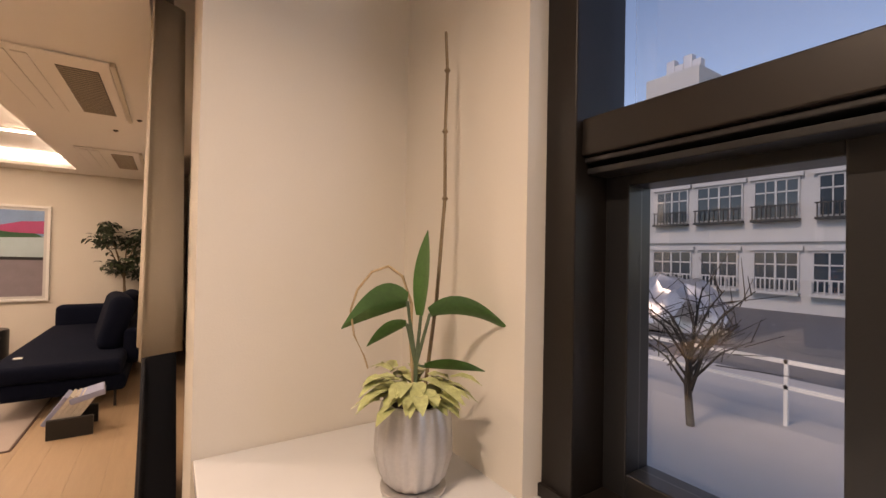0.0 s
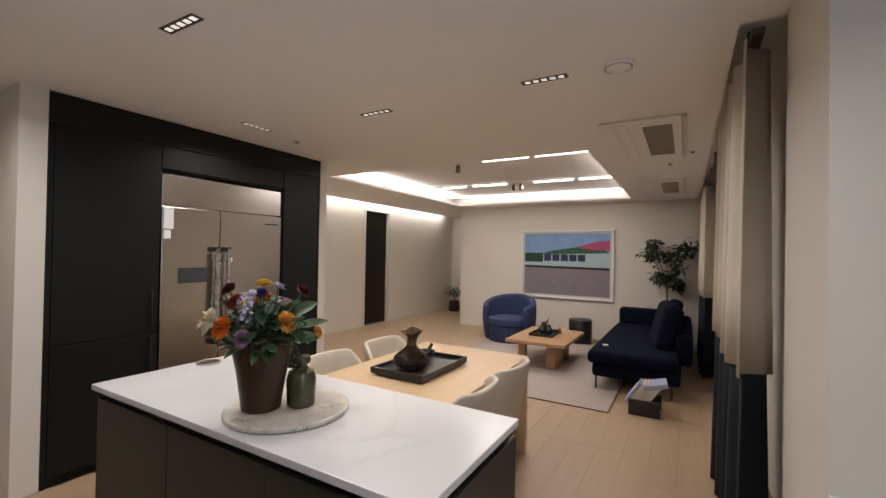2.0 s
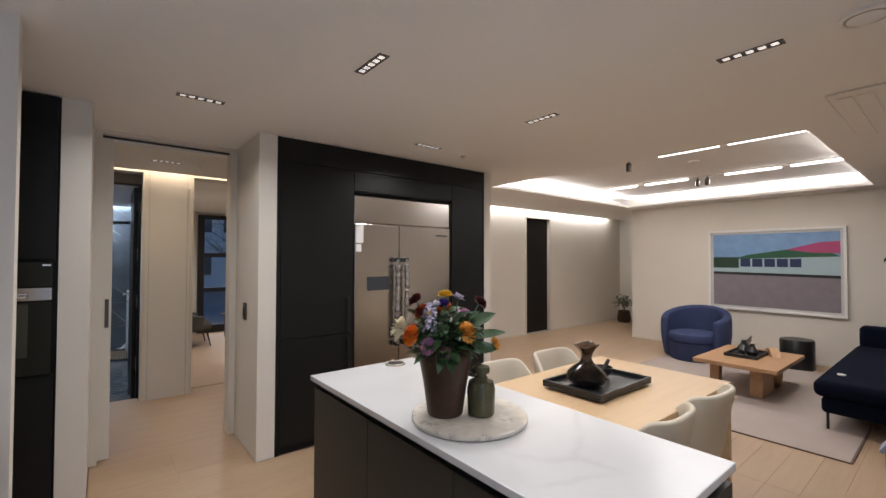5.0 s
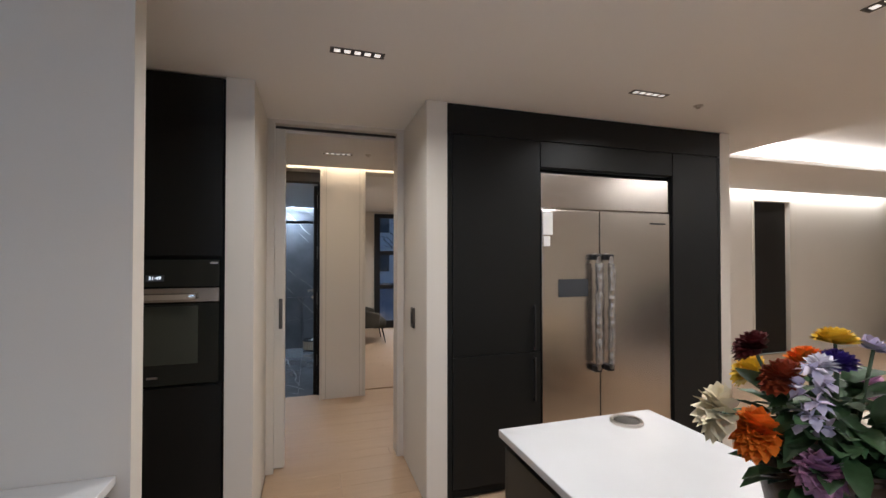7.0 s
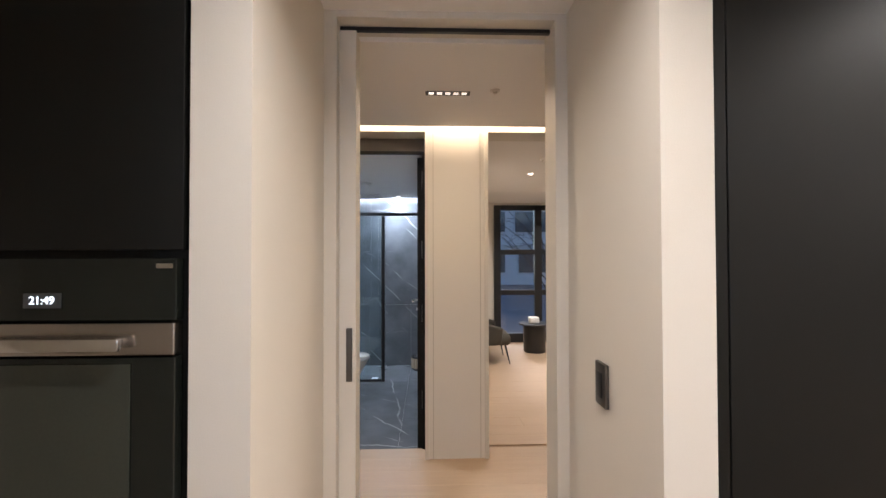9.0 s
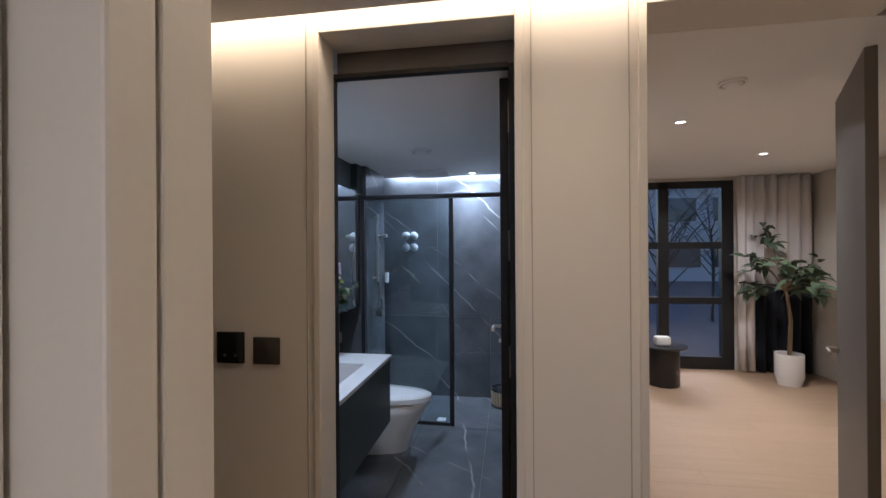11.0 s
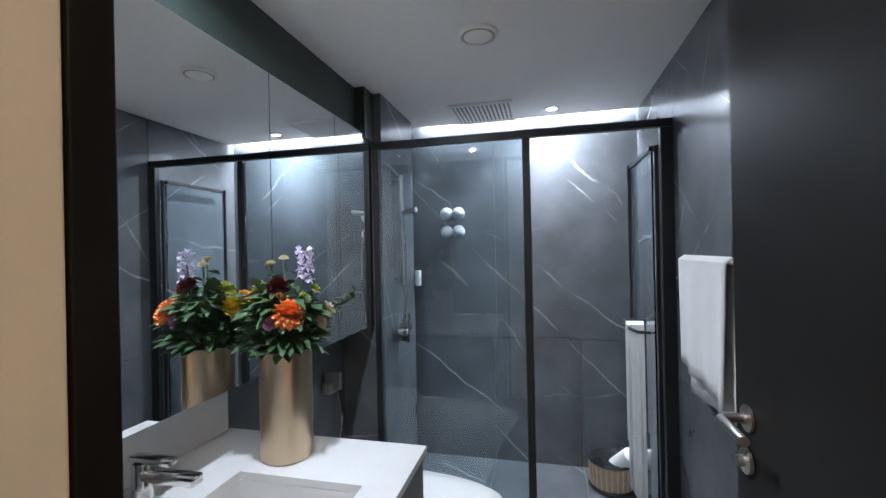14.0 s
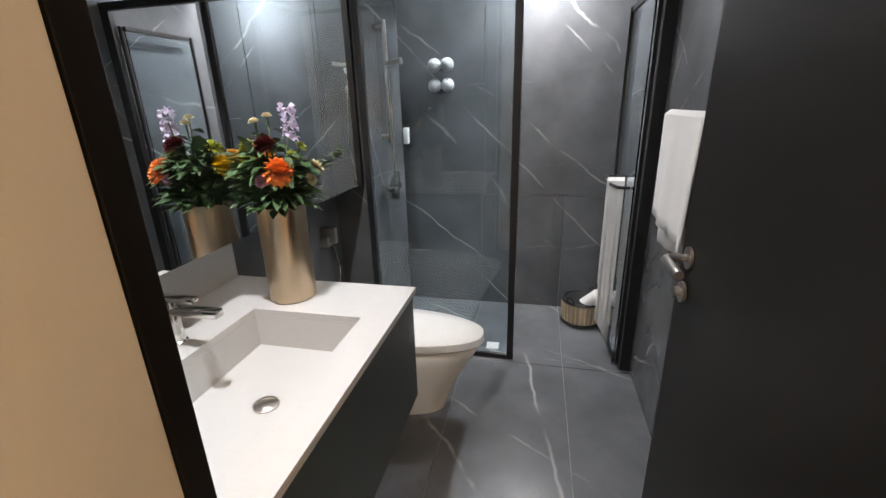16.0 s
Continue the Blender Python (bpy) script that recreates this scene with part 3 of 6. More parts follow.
fb = thing("fridge_cabinet", (2.0, 4.2, 0), "black-green tall cabinet housing around the refrigerator", "cabinet")
part("body", boxes((0.848, 1.52, 4.0, 4.66, 0.0, 2.535), (2.66, 3.14, 4.0, 4.66, 0.0, 2.535), (1.52, 2.66, 4.0, 4.66, 2.15, 2.535)), M_DARK, fb, smooth=False)
part("top_panel", boxes((0.85, 3.14, 3.975, 3.998, 2.345, 2.535), bev=0.002), M_DARK, fb, smooth=False)
for nm, r in (("door", (0.882, 1.515, 3.975, 3.998, 0.905, 2.34)), ("door", (0.882, 1.515, 3.975, 3.998, 0.06, 0.90)), ("door", (2.665, 3.11, 3.975, 3.998, 0.06, 2.34)), ("filler", (0.85, 0.878, 3.975, 3.998, 0.0, 2.34)), ("filler", (3.114, 3.14, 3.975, 3.998, 0.0, 2.34)), ("filler", (1.52, 2.66, 3.975, 3.998, 2.165, 2.34))):
    p = part(nm, boxes(r, bev=0.002), M_DARK, fb, smooth=False)
    if nm == "door" and r[0] < 1:
        zz = (0.92, 1.22) if r[4] > 0.5 else (0.58, 0.87)
        part("handle", boxes((1.455, 1.467, 3.945, 3.957, *zz), (1.455, 1.467, 3.957, 3.974, zz[0], zz[0] + 0.012), (1.455, 1.467, 3.957, 3.974, zz[1] - 0.012, zz[1]), bev=0.002), M_BLACK, p, "black bar handle")
fr = thing("refrigerator", (2.08, 4.3, 0), "built-in stainless steel double-door refrigerator with wrapped handles", "refrigerator")
part("body", boxes((1.53, 2.65, 4.035, 4.62, 0.02, 2.135)), M_STEEL, fr, smooth=False)
part("top_grille", boxes((1.535, 2.645, 4.0, 4.03, 1.885, 2.13), bev=0.004), M_STEEL, fr, "plain steel top panel", smooth=False)
for a, b in ((1.535, 2.005), (2.013, 2.645)):
    part("door", boxes((a, b, 3.99, 4.03, 0.08, 1.875), bev=0.005), M_STEEL, fr, smooth=False)
for hx in (1.955, 2.06):
    bm = tube(bmesh.new(), [(hx, 3.985, 0.74), (hx, 3.935, 0.76), (hx, 3.93, 0.9), (hx, 3.93, 1.4), (hx, 3.935, 1.54), (hx, 3.985, 1.56)], 0.017, 12)
    hd = part("handle", bm, M_NICKEL, fr, "round steel handle")
    bm = bmesh.new()
    lathe(bm, [(0.024, 0.79 + 0.71 * k / 40) for k in range(41)], (hx, 3.93, 0), 16)
    for v in bm.verts:
        d = Vector((v.co.x - hx, v.co.y - 3.93, 0))
        v.co += d * (0.45 * noise.noise(v.co * 26) + 0.25 * noise.noise(v.co * 70))
    part("plastic_wrap", bm, M_PLASTIC, hd, "crumpled clear plastic wrap")
    for z in (0.735, 1.525):
        part("bracket", boxes((hx - 0.024, hx + 0.024, 3.93, 3.989, z, z + 0.04), bev=0.006), M_BLACK, hd, "black handle bracket")
part("display", boxes((1.665, 1.905, 3.984, 3.992, 1.265, 1.39), bev=0.003), paint("display_slate", (0.045, 0.05, 0.058), 0.2), fr, "dark grey glass display panel", smooth=False)
part("badge", boxes((2.46, 2.60, 3.985, 3.992, 1.79, 1.80)), M_BLACK, fr, "small dark lettering bar", smooth=False)
part("energy_label", boxes((1.545, 1.62, 3.985, 3.9895, 1.70, 1.86), (1.548, 1.60, 3.985, 3.9895, 1.62, 1.69), bev=0.002), M_WHITE, fr, "white paper energy label", smooth=False)
part("toe_grille", boxes((1.535, 2.645, 4.02, 4.034, 0.0, 0.07)), M_BLACK, fr, smooth=False)

ov = thing("oven_cabinet", (-0.85, 4.2, 0), "black tall cabinet housing the built-in oven", "cabinet")
part("body", boxes((-1.69, -0.432, 4.0, 4.69, 0, 2.535)), M_DARK, ov, smooth=False)
for r in ((-1.10, -0.445, 3.975, 3.998, 1.555, 2.53), (-1.10, -0.445, 3.975, 3.998, 0.06, 0.86), (-1.69, -1.104, 3.975, 3.998, 0.06, 2.53)):
    part("door", boxes(r, bev=0.002), M_DARK, ov, smooth=False)
oven = thing("oven", (-0.77, 4.1, 0.87), "black glass built-in oven with steel bar handle", "oven")
part("control_panel", boxes((-1.07, -0.455, 3.965, 3.998, 1.39, 1.535), bev=0.002), M_OVEN, oven, smooth=False)
od = part("door", boxes((-1.07, -0.455, 3.962, 3.998, 0.875, 1.305), bev=0.003), M_OVEN, oven, smooth=False)
part("window", boxes((-0.97, -0.555, 3.958, 3.961, 0.985, 1.29)), material("oven_window", (0.05, 0.055, 0.045), 0.06, var=0.1, bump=0), od, "greenish dark oven window", smooth=False)
part("handle_panel", boxes((-1.07, -0.455, 3.958, 3.998, 1.31, 1.385), bev=0.003), M_STEEL, oven, smooth=False)
part("handle", boxes((-1.0, -0.56, 3.925, 3.94, 1.325, 1.355), (-0.99, -0.97, 3.94, 3.958, 1.33, 1.35), (-0.59, -0.57, 3.94, 3.958, 1.33, 1.35), bev=0.004), M_CHROME, oven, "steel bar handle")
part("display", boxes((-0.80, -0.715, 3.9625, 3.9645, 1.42, 1.455)), paint("display_grey", (0.06, 0.065, 0.07), 0.2), oven, smooth=False)
part("badge", boxes((-0.50, -0.462, 3.9625, 3.9645, 1.512, 1.523)), M_NICKEL, oven, "small pale lettering bar", smooth=False)
part("badge", boxes((-0.79, -0.74, 3.9585, 3.9615, 0.915, 0.925)), M_NICKEL, oven, "small pale lettering bar", smooth=False)
fc = bpy.data.curves.new("clock_digits", "FONT")
fc.body, fc.size, fc.extrude, fc.align_x, fc.align_y = "21:49", 0.026, 0.0006, "CENTER", "CENTER"
fc.materials.append(glow("digit_white", (0.8, 0.9, 1.0), 1.5))
txt = new("clock_digits", fc)
txt.matrix_basis = pose(-0.7575, 3.9615, 1.4375, 90, 0, 0)
txt.parent = oven
txt.matrix_parent_inverse = Matrix.Translation(-BASES["oven"])

# pocket door, switch plates
pd = thing("pocket_door", (-0.2, 4.745, 0), "beige sliding pocket door pushed back into the wall", "door")
part("leaf", boxes((-0.28, -0.165, 4.725, 4.765, 0.01, 2.49), bev=0.003), M_TRIM, pd, smooth=False)
part("pull", boxes((-0.205, -0.18, 4.716, 4.727, 1.02, 1.24), bev=0.002), M_GREYPLATE, pd, "recessed bronze pull", smooth=False)
for nm, r in (("light_switch", (0.695, 0.709, 4.28, 4.36, 1.05, 1.19)),):
    s = thing(nm, (0.709, 4.32, 1.12), "bronze metal light switch plate on the pier", "light switch")
    part("plate", boxes(r, bev=0.003), M_GREYPLATE, s)
    part("rocker", boxes((0.690, 0.695, 4.30, 4.34, 1.08, 1.16), bev=0.001), M_BLACK, s)
s = thing("thermostat", (-1.11, 6.176, 1.16), "black glass thermostat on the hall wall", "thermostat")
part("plate", boxes((-1.175, -1.05, 6.160, 6.1755, 1.09, 1.225), bev=0.003), M_OVEN, s)
for bx in (-1.14, -1.09):
    part("button", boxes((bx, bx + 0.01, 6.157, 6.160, 1.12, 1.13)), M_NICKEL, s)
s = thing("light_switch", (-0.945, 6.176, 1.15), "dark bronze light switch plate on the hall wall", "light switch")
part("plate", boxes((-1.005, -0.885, 6.162, 6.1755, 1.09, 1.205), bev=0.003), M_GREYPLATE, s)

# ceiling fittings
def downlight(x, y, rz):
    d = thing("downlight", (0, 0, 0), "slim black recessed linear downlight with five cells", "ceiling light", "kitchen downlights")
    part("frame", boxes((-0.13, 0.13, -0.028, -0.022, -0.004, 0.0), (-0.13, 0.13, 0.022, 0.028, -0.004, 0.0), (-0.13, -0.122, -0.022, 0.022, -0.004, 0.0), (0.122, 0.13, -0.022, 0.022, -0.004, 0.0)), M_BROWN, d, smooth=False)
    part("housing", boxes((-0.122, 0.122, -0.022, 0.022, -0.002, -0.0005)), M_BLACK, d, smooth=False)
    for i in range(5):
        cx = -0.096 + i * 0.048
        part("cell", boxes((cx - 0.014, cx + 0.014, -0.014, 0.014, -0.0035, -0.002)), M_DLGLOW, d, smooth=False)
    d.matrix_basis = pose(x, y, H, 0, 0, rz)
    return d


first = downlight(*KITCHEN_LIGHTS[0])
for lx, ly, lr in KITCHEN_LIGHTS[1:]:
    copy_thing(first, pose(lx, ly, H, 0, 0, lr))
copy_thing(first, pose(0.25, 5.4, 2.49, 0, 0, 0))


def ceiling_disc(x, y, z, r=0.075):
    d = thing("smoke_detector", (x, y, z), "round white smoke detector on the ceiling", "smoke detector")
    bm = bmesh.new()
    lathe(bm, [(r, 0), (r, -0.012), (r * 0.9, -0.018), (r * 0.85, -0.012), (r * 0.6, -0.02), (r * 0.5, -0.026), (0.004, -0.027)], (x, y, z), 28)
    part("body", bm, M_CEIL, d)
    bm = bmesh.new()
    lathe(bm, [(r * 0.82, -0.0122), (r * 0.82, -0.0155), (r * 0.7, -0.0165), (r * 0.7, -0.0122)], (x, y, z), 28)
    part("slot_ring", bm, M_LINE, d, "slotted ring")


ceiling_disc(2.12, 0.78, H, 0.085)
ceiling_disc(-0.61, 7.85, 2.378, 0.085)
ceiling_disc(1.307, 7.04, 2.487, 0.07)
for sx, sy, sz in ((2.44, 3.55, H), (0.52, 5.35, 2.49)):
    bm = bmesh.new()
    lathe(bm, [(0.028, 0), (0.028, -0.006), (0.012, -0.008), (0.012, -0.02), (0.004, -0.022)], (sx, sy, sz), 16)
    single("sprinkler", bm, M_NICKEL, "small round metal ceiling sprinkler", "sprinkler", "sprinklers")
for ax in (3.78, 6.5):
    ac = thing("ceiling_air_conditioner", (ax, 0.75, H), "white ceiling cassette air conditioner with grey slatted grille", "air conditioner", "ceiling air conditioners")
    part("panel", boxes((ax - 0.68, ax + 0.62, 0.50, 1.06, H - 0.014, H - 0.001), bev=0.010), M_CEIL, ac, smooth=False)
    part("edge_strip", boxes((ax - 0.68, ax + 0.62, 0.47, 0.497, H - 0.028, H - 0.001), bev=0.004), M_TRIM, ac, "raised outlet edge", smooth=False)
    part("louver", boxes((ax - 0.60, ax + 0.56, 0.86, 0.93, H - 0.022, H - 0.0145), bev=0.003), M_CEIL, ac, smooth=False)
    part("louver", boxes((ax - 0.60, ax + 0.56, 0.95, 1.02, H - 0.022, H - 0.0145), bev=0.003), M_CEIL, ac, smooth=False)
    part("grille", boxes((ax - 0.5, ax + 0.5, 0.565, 0.765, H - 0.0165, H - 0.0145)), M_BROWN, ac, "brown-grey intake grille", smooth=False)
    for i in range(26):
        gx = ax - 0.49 + i * 0.0385
        part("slat", boxes((gx, gx + 0.012, 0.57, 0.76, H - 0.021, H - 0.0167)), M_LINE, ac, smooth=False)
for sx, sy in ((4.35, 0.42), (4.85, 0.62)):
    single("sprinkler", lathe(bmesh.new(), [(0.02, 0), (0.02, -0.006), (0.010, -0.012), (0.004, -0.016)], (sx, sy, H), 14), M_GREYPLATE, "small round metal ceiling sprinkler", "sprinkler", "sprinklers")

# track lights in the recess
for tx, bars, heads in ((4.5, ((1.40, 1.98), (2.06, 2.64)), (2.98,)), (6.2, ((1.35, 1.85), (1.94, 2.54), (2.99, 3.60), (3.72, 4.17)), (2.75, 2.87))):
    tr = thing("track_light", (tx, 2.9, 2.72), "magnetic ceiling track with linear lamps and small spotlights", "track light", "track lights")
    part("track", boxes((tx - 0.012, tx + 0.012, 1.3, 4.5, 2.695, 2.719)), M_CEIL, tr, "white metal rail", smooth=False)
    for a, b in bars:
        part("linear_lamp", boxes((tx - 0.012, tx + 0.012, a, b, 2.672, 2.694), bev=0.003), M_GLOW, tr, "bright linear lamp", smooth=False)
    for y in heads:
        bm = bmesh.new()
        lathe(bm, [(0.028, 2.57), (0.03, 2.575), (0.03, 2.66), (0.012, 2.665), (0.008, 2.694)], (tx, y, 0), 16)
        part("spotlight", bm, M_BROWN, tr, "small cylindrical spotlight")
single("ceiling_speaker", lathe(bmesh.new(), [(0.06, 2.719), (0.06, 2.705), (0.045, 2.70), (0.004, 2.70)], (5.2, 2.55, 0), 20), M_CEIL, "small white round ceiling fitting", "ceiling fitting")

# ---- dining and living furniture ----
tb = thing("dining_table", (2.25, 2.0, 0), "pale oak dining table joined to the island", "table")
part("tabletop", boxes((1.402, 3.03, 1.53, 2.48, 0.715, 0.75), bev=0.004), M_TABLE, tb, smooth=False)
part("leg", boxes((2.985, 3.028, 1.535, 2.475, 0.0, 0.713), bev=0.004), M_TABLE, tb, "full-width oak panel leg", smooth=False)
part("rail", boxes((1.41, 2.984, 1.65, 1.69, 0.64, 0.713), (1.41, 2.984, 2.32, 2.36, 0.64, 0.713)), M_TABLE, tb, smooth=False)


def shell_chair():
    c = thing("dining_chair", (0, 0, 0), "cream leather shell dining chair with slim legs", "chair", "chairs round the table")
    bm = bmesh.new()
    n, rings = 28, []
    # wrap-around shell: back rises, arms fall towards the front
    for lev in range(6):
        s = lev / 5
        ring = []
        for i in range(n + 1):
            a = radians(-128 + 256 * i / n)
            k = min(1.0, max(0.0, (radians(98) - abs(a)) / radians(50)))
            k = k * k * (3 - 2 * k)
            top = 0.61 + 0.20 * k
            z = 0.41 + (top - 0.41) * s
            rx, ry = 0.215 + 0.035 * s, 0.205 + 0.075 * s * k
            sn, cs = math.sin(a), math.cos(a)
            ring.append(bm.verts.new((rx * math.copysign(abs(sn) ** 0.62, sn), -ry * math.copysign(abs(cs) ** 0.62, cs), z)))
        rings.append(ring)
    for a, b in zip(rings, rings[1:]):
        for i in range(n):
            bm.faces.new((a[i], a[i + 1], b[i + 1], b[i]))
    ob = part("shell", bm, M_CREAM, c)
    sm = ob.modifiers.new("thick", "SOLIDIFY")
    sm.thickness, sm.offset = 0.03, 0
    bv = ob.modifiers.new("round", "BEVEL")
    bv.width, bv.segments = 0.012, 2
    bm = bmesh.new()
    lathe(bm, [(0.2, 0.40), (0.225, 0.41), (0.235, 0.44), (0.225, 0.47), (0.18, 0.48), (0.004, 0.475)], (0, 0.02, 0), 32, 1.0, 1.02)
    part("seat", bm, M_CREAM, c, "padded round seat")
    for sx in (-1, 1):
        for sy in (-1, 1):
            part("leg", tube(bmesh.new(), [(0.14 * sx, 0.13 * sy, 0.41), (0.165 * sx, 0.145 * sy, 0.0)], 0.012, 10, 0.009), M_BLACK, c)
    return c


ch = shell_chair()
ch.matrix_basis = pose(2.02, 2.47, 0, 0, 0, 180)
copy_thing(ch, pose(2.64, 2.47, 0, 0, 0, 178))
copy_thing(ch, pose(1.98, 1.69, 0, 0, 0, 2))
copy_thing(ch, pose(2.55, 1.69, 0, 0, 0, -4))

tray = thing("tray", (2.24, 2.03, 0.75), "square black wooden tray with raised rim on feet", "tray")
part("base", boxes((1.94, 2.54, 1.83, 2.23, 0.765, 0.78), bev=0.003), M_BLACK, tray, smooth=False)
part("rim", boxes((1.94, 2.54, 1.83, 1.848, 0.781, 0.805), (1.94, 2.54, 2.212, 2.23, 0.781, 0.805), (1.94, 1.958, 1.85, 2.21, 0.781, 0.805), (2.522, 2.54, 1.85, 2.21, 0.781, 0.805), bev=0.002), M_BLACK, tray, smooth=False)
for fx in (1.97, 2.49):
    for fy in (1.86, 2.18):
        part("foot", boxes((fx, fx + 0.025, fy, fy + 0.025, 0.7505, 0.764)), M_BLACK, tray, smooth=False)
gv = thing("glass_vase", (2.13, 2.04, 0.78), "round smoked glass vase with a wavy brown neck", "vase")
part("bowl", lathe(bmesh.new(), [(0.03, 0.781), (0.07, 0.784), (0.105, 0.80), (0.122, 0.832), (0.115, 0.862), (0.082, 0.892), (0.045, 0.918), (0.034, 0.935), (0.03, 0.935), (0.04, 0.915), (0.078, 0.888), (0.11, 0.86), (0.117, 0.832), (0.10, 0.804), (0.07, 0.789), (0.01, 0.787)], (2.13, 2.04, 0), 40), M_SMOKE, gv)
bm = bmesh.new()
lathe(bm, [(0.035, 0.934), (0.032, 0.95), (0.036, 0.972), (0.05, 1.0), (0.072, 1.022), (0.078, 1.03), (0.07, 1.032), (0.045, 1.008), (0.03, 0.975), (0.026, 0.95)], (2.13, 2.04, 0), 40)
for v in bm.verts:
    a, k = math.atan2(v.co.y - 2.04, v.co.x - 2.13), max(0.0, (v.co.z - 0.96) / 0.07)
    v.co.z += 0.012 * k * math.sin(3 * a)
    v.co.x += 0.010 * k * math.cos(4 * a) * math.cos(a)
    v.co.y += 0.010 * k * math.cos(4 * a) * math.sin(a)
part("neck", bm, M_SMOKEBR, gv, "brown glass neck with a ruffled rim")
mo = thing("mortar_and_pestle", (2.38, 2.08, 0.78), "small black stone mortar with a pestle", "mortar")
part("mortar", lathe(bmesh.new(), [(0.03, 0.781), (0.035, 0.79), (0.058, 0.81), (0.066, 0.845), (0.06, 0.845), (0.05, 0.81), (0.01, 0.80)], (2.38, 2.08, 0), 28), M_BLACK, mo)
part("pestle", tube(bmesh.new(), [(2.37, 2.08, 0.805), (2.40, 2.07, 0.85), (2.425, 2.06, 0.89)], 0.016, 12, 0.011), M_BLACK, mo)

# rug and seating
rug = thing("rug", (5.8, 2.4, 0), "large flat taupe wool rug with dark bound edge", "rug")
part("rug_surface", boxes((4.25, 7.4, 1.12, 3.62, 0.002, 0.012), bev=0.004), M_RUG, rug, smooth=False)
part("binding", boxes((4.235, 4.249, 1.11, 3.63, 0.002, 0.010), (4.25, 7.4, 1.106, 1.119, 0.002, 0.010)), material("rug_binding", (0.14, 0.09, 0.075), 0.9), rug, "dark brown woven edge", smooth=False)
so = thing("sofa", (6.2, 0.95, 0), "dark navy velvet daybed sofa on thin metal legs", "sofa")
part("base", boxes((4.92, 7.60, 0.50, 1.40, 0.16, 0.31), bev=0.04, seg=4), M_NAVY, so)
part("seat_cushion", boxes((4.88, 7.36, 0.52, 1.45, 0.31, 0.46), bev=0.055, seg=5), M_NAVY, so)
part("end_back", boxes((7.36, 7.62, 0.50, 1.42, 0.30, 0.70), bev=0.05, seg=5), M_NAVY, so, "low upholstered end rest")
part("backrest", boxes((5.35, 7.34, 0.38, 0.56, 0.30, 0.66), bev=0.06, seg=5), M_NAVY, so)
for lx in (4.98, 7.52):
    for ly in (0.58, 1.36):
        part("leg", tube(bmesh.new(), [(lx, ly, 0.165), (lx, ly, 0.012)], 0.011, 10), M_BLACK, so)
bm = boxes((-0.42, 0.42, -0.11, 0.11, 0.0, 0.56), bev=0.09, seg=6)
bmesh.ops.transform(bm, matrix=pose(5.78, 0.74, 0.43, 14, 0, 8), verts=bm.verts)
single("cushion", bm, M_NAVY, "large navy back cushion leaning on the sofa", "cushion", "sofa cushions")
bm = boxes((-0.36, 0.36, -0.10, 0.10, 0.0, 0.5), bev=0.08, seg=6)
bmesh.ops.transform(bm, matrix=pose(6.75, 0.72, 0.44, 16, 0, -4), verts=bm.verts)
single("cushion", bm, M_NAVY, "navy back cushion on the sofa", "cushion", "sofa cushions")
single("remote_control", lathe(bmesh.new(), [(0.03, 0.462), (0.034, 0.468), (0.03, 0.476), (0.004, 0.478)], (5.25, 1.30, 0), 20), M_WHITE, "small round white puck on the sofa seat", "remote control")

arm = thing("armchair", (7.02, 3.22, 0), "rounded blue wool tub armchair", "armchair")
bm = bmesh.new()
rings = []
for lev in range(6):
    s = lev / 5
    ring = []
    for i in range(33):
        a = radians(-125 + 250 * i / 32)
        back = (0.5 + 0.5 * math.cos(a)) ** 0.9
        z = 0.03 + (0.53 + 0.25 * back) * s
        r = 0.36 + 0.06 * math.sin(s * 2.2)
        ring.append(bm.verts.new((7.02 + r * math.cos(a), 3.22 + r * math.sin(a) * 1.02, z)))
    rings.append(ring)
for a, b in zip(rings, rings[1:]):
    for i in range(32):
        bm.faces.new((a[i], a[i + 1], b[i + 1], b[i]))
ob = part("shell", bm, M_BLUE, arm)
sm = ob.modifiers.new("thick", "SOLIDIFY")
sm.thickness, sm.offset = 0.11, 0
bv = ob.modifiers.new("round", "BEVEL")
bv.width, bv.segments, bv.angle_limit = 0.05, 4, radians(60)
part("seat_cushion", lathe(bmesh.new(), [(0.33, 0.28), (0.36, 0.30), (0.37, 0.36), (0.35, 0.41), (0.28, 0.43), (0.01, 0.435)], (6.98, 3.22, 0), 40), M_BLUE, arm)
part("base", lathe(bmesh.new(), [(0.33, 0.013), (0.34, 0.03), (0.36, 0.28), (0.01, 0.28)], (6.98, 3.22, 0), 40), M_BLUE, arm)

ct = thing("coffee_table", (5.9, 2.2, 0), "low oak coffee table with block and disc legs", "coffee table")
part("tabletop", boxes((5.30, 6.50, 1.80, 2.62, 0.34, 0.385), bev=0.006), M_COFFEE, ct, smooth=False)
part("leg", boxes((5.50, 5.95, 1.98, 2.10, 0.012, 0.339), bev=0.004), M_COFFEE, ct, smooth=False)
part("leg", boxes((5.55, 5.65, 2.42, 2.52, 0.012, 0.339), bev=0.004), M_COFFEE, ct, smooth=False)
bm = lathe(bmesh.new(), [(0.22, -0.05), (0.23, -0.045), (0.23, 0.045), (0.22, 0.05)], (0, 0, 0), 36)
bmesh.ops.transform(bm, matrix=pose(6.2, 2.05, 0.242, 90, 0, 25), verts=bm.verts)
part("leg", bm, M_COFFEE, ct, "upright disc leg", smooth=False)
bowl = thing("decorative_bowl", (5.95, 2.25, 0.385), "long black tray of dark dried branches and pods", "bowl")
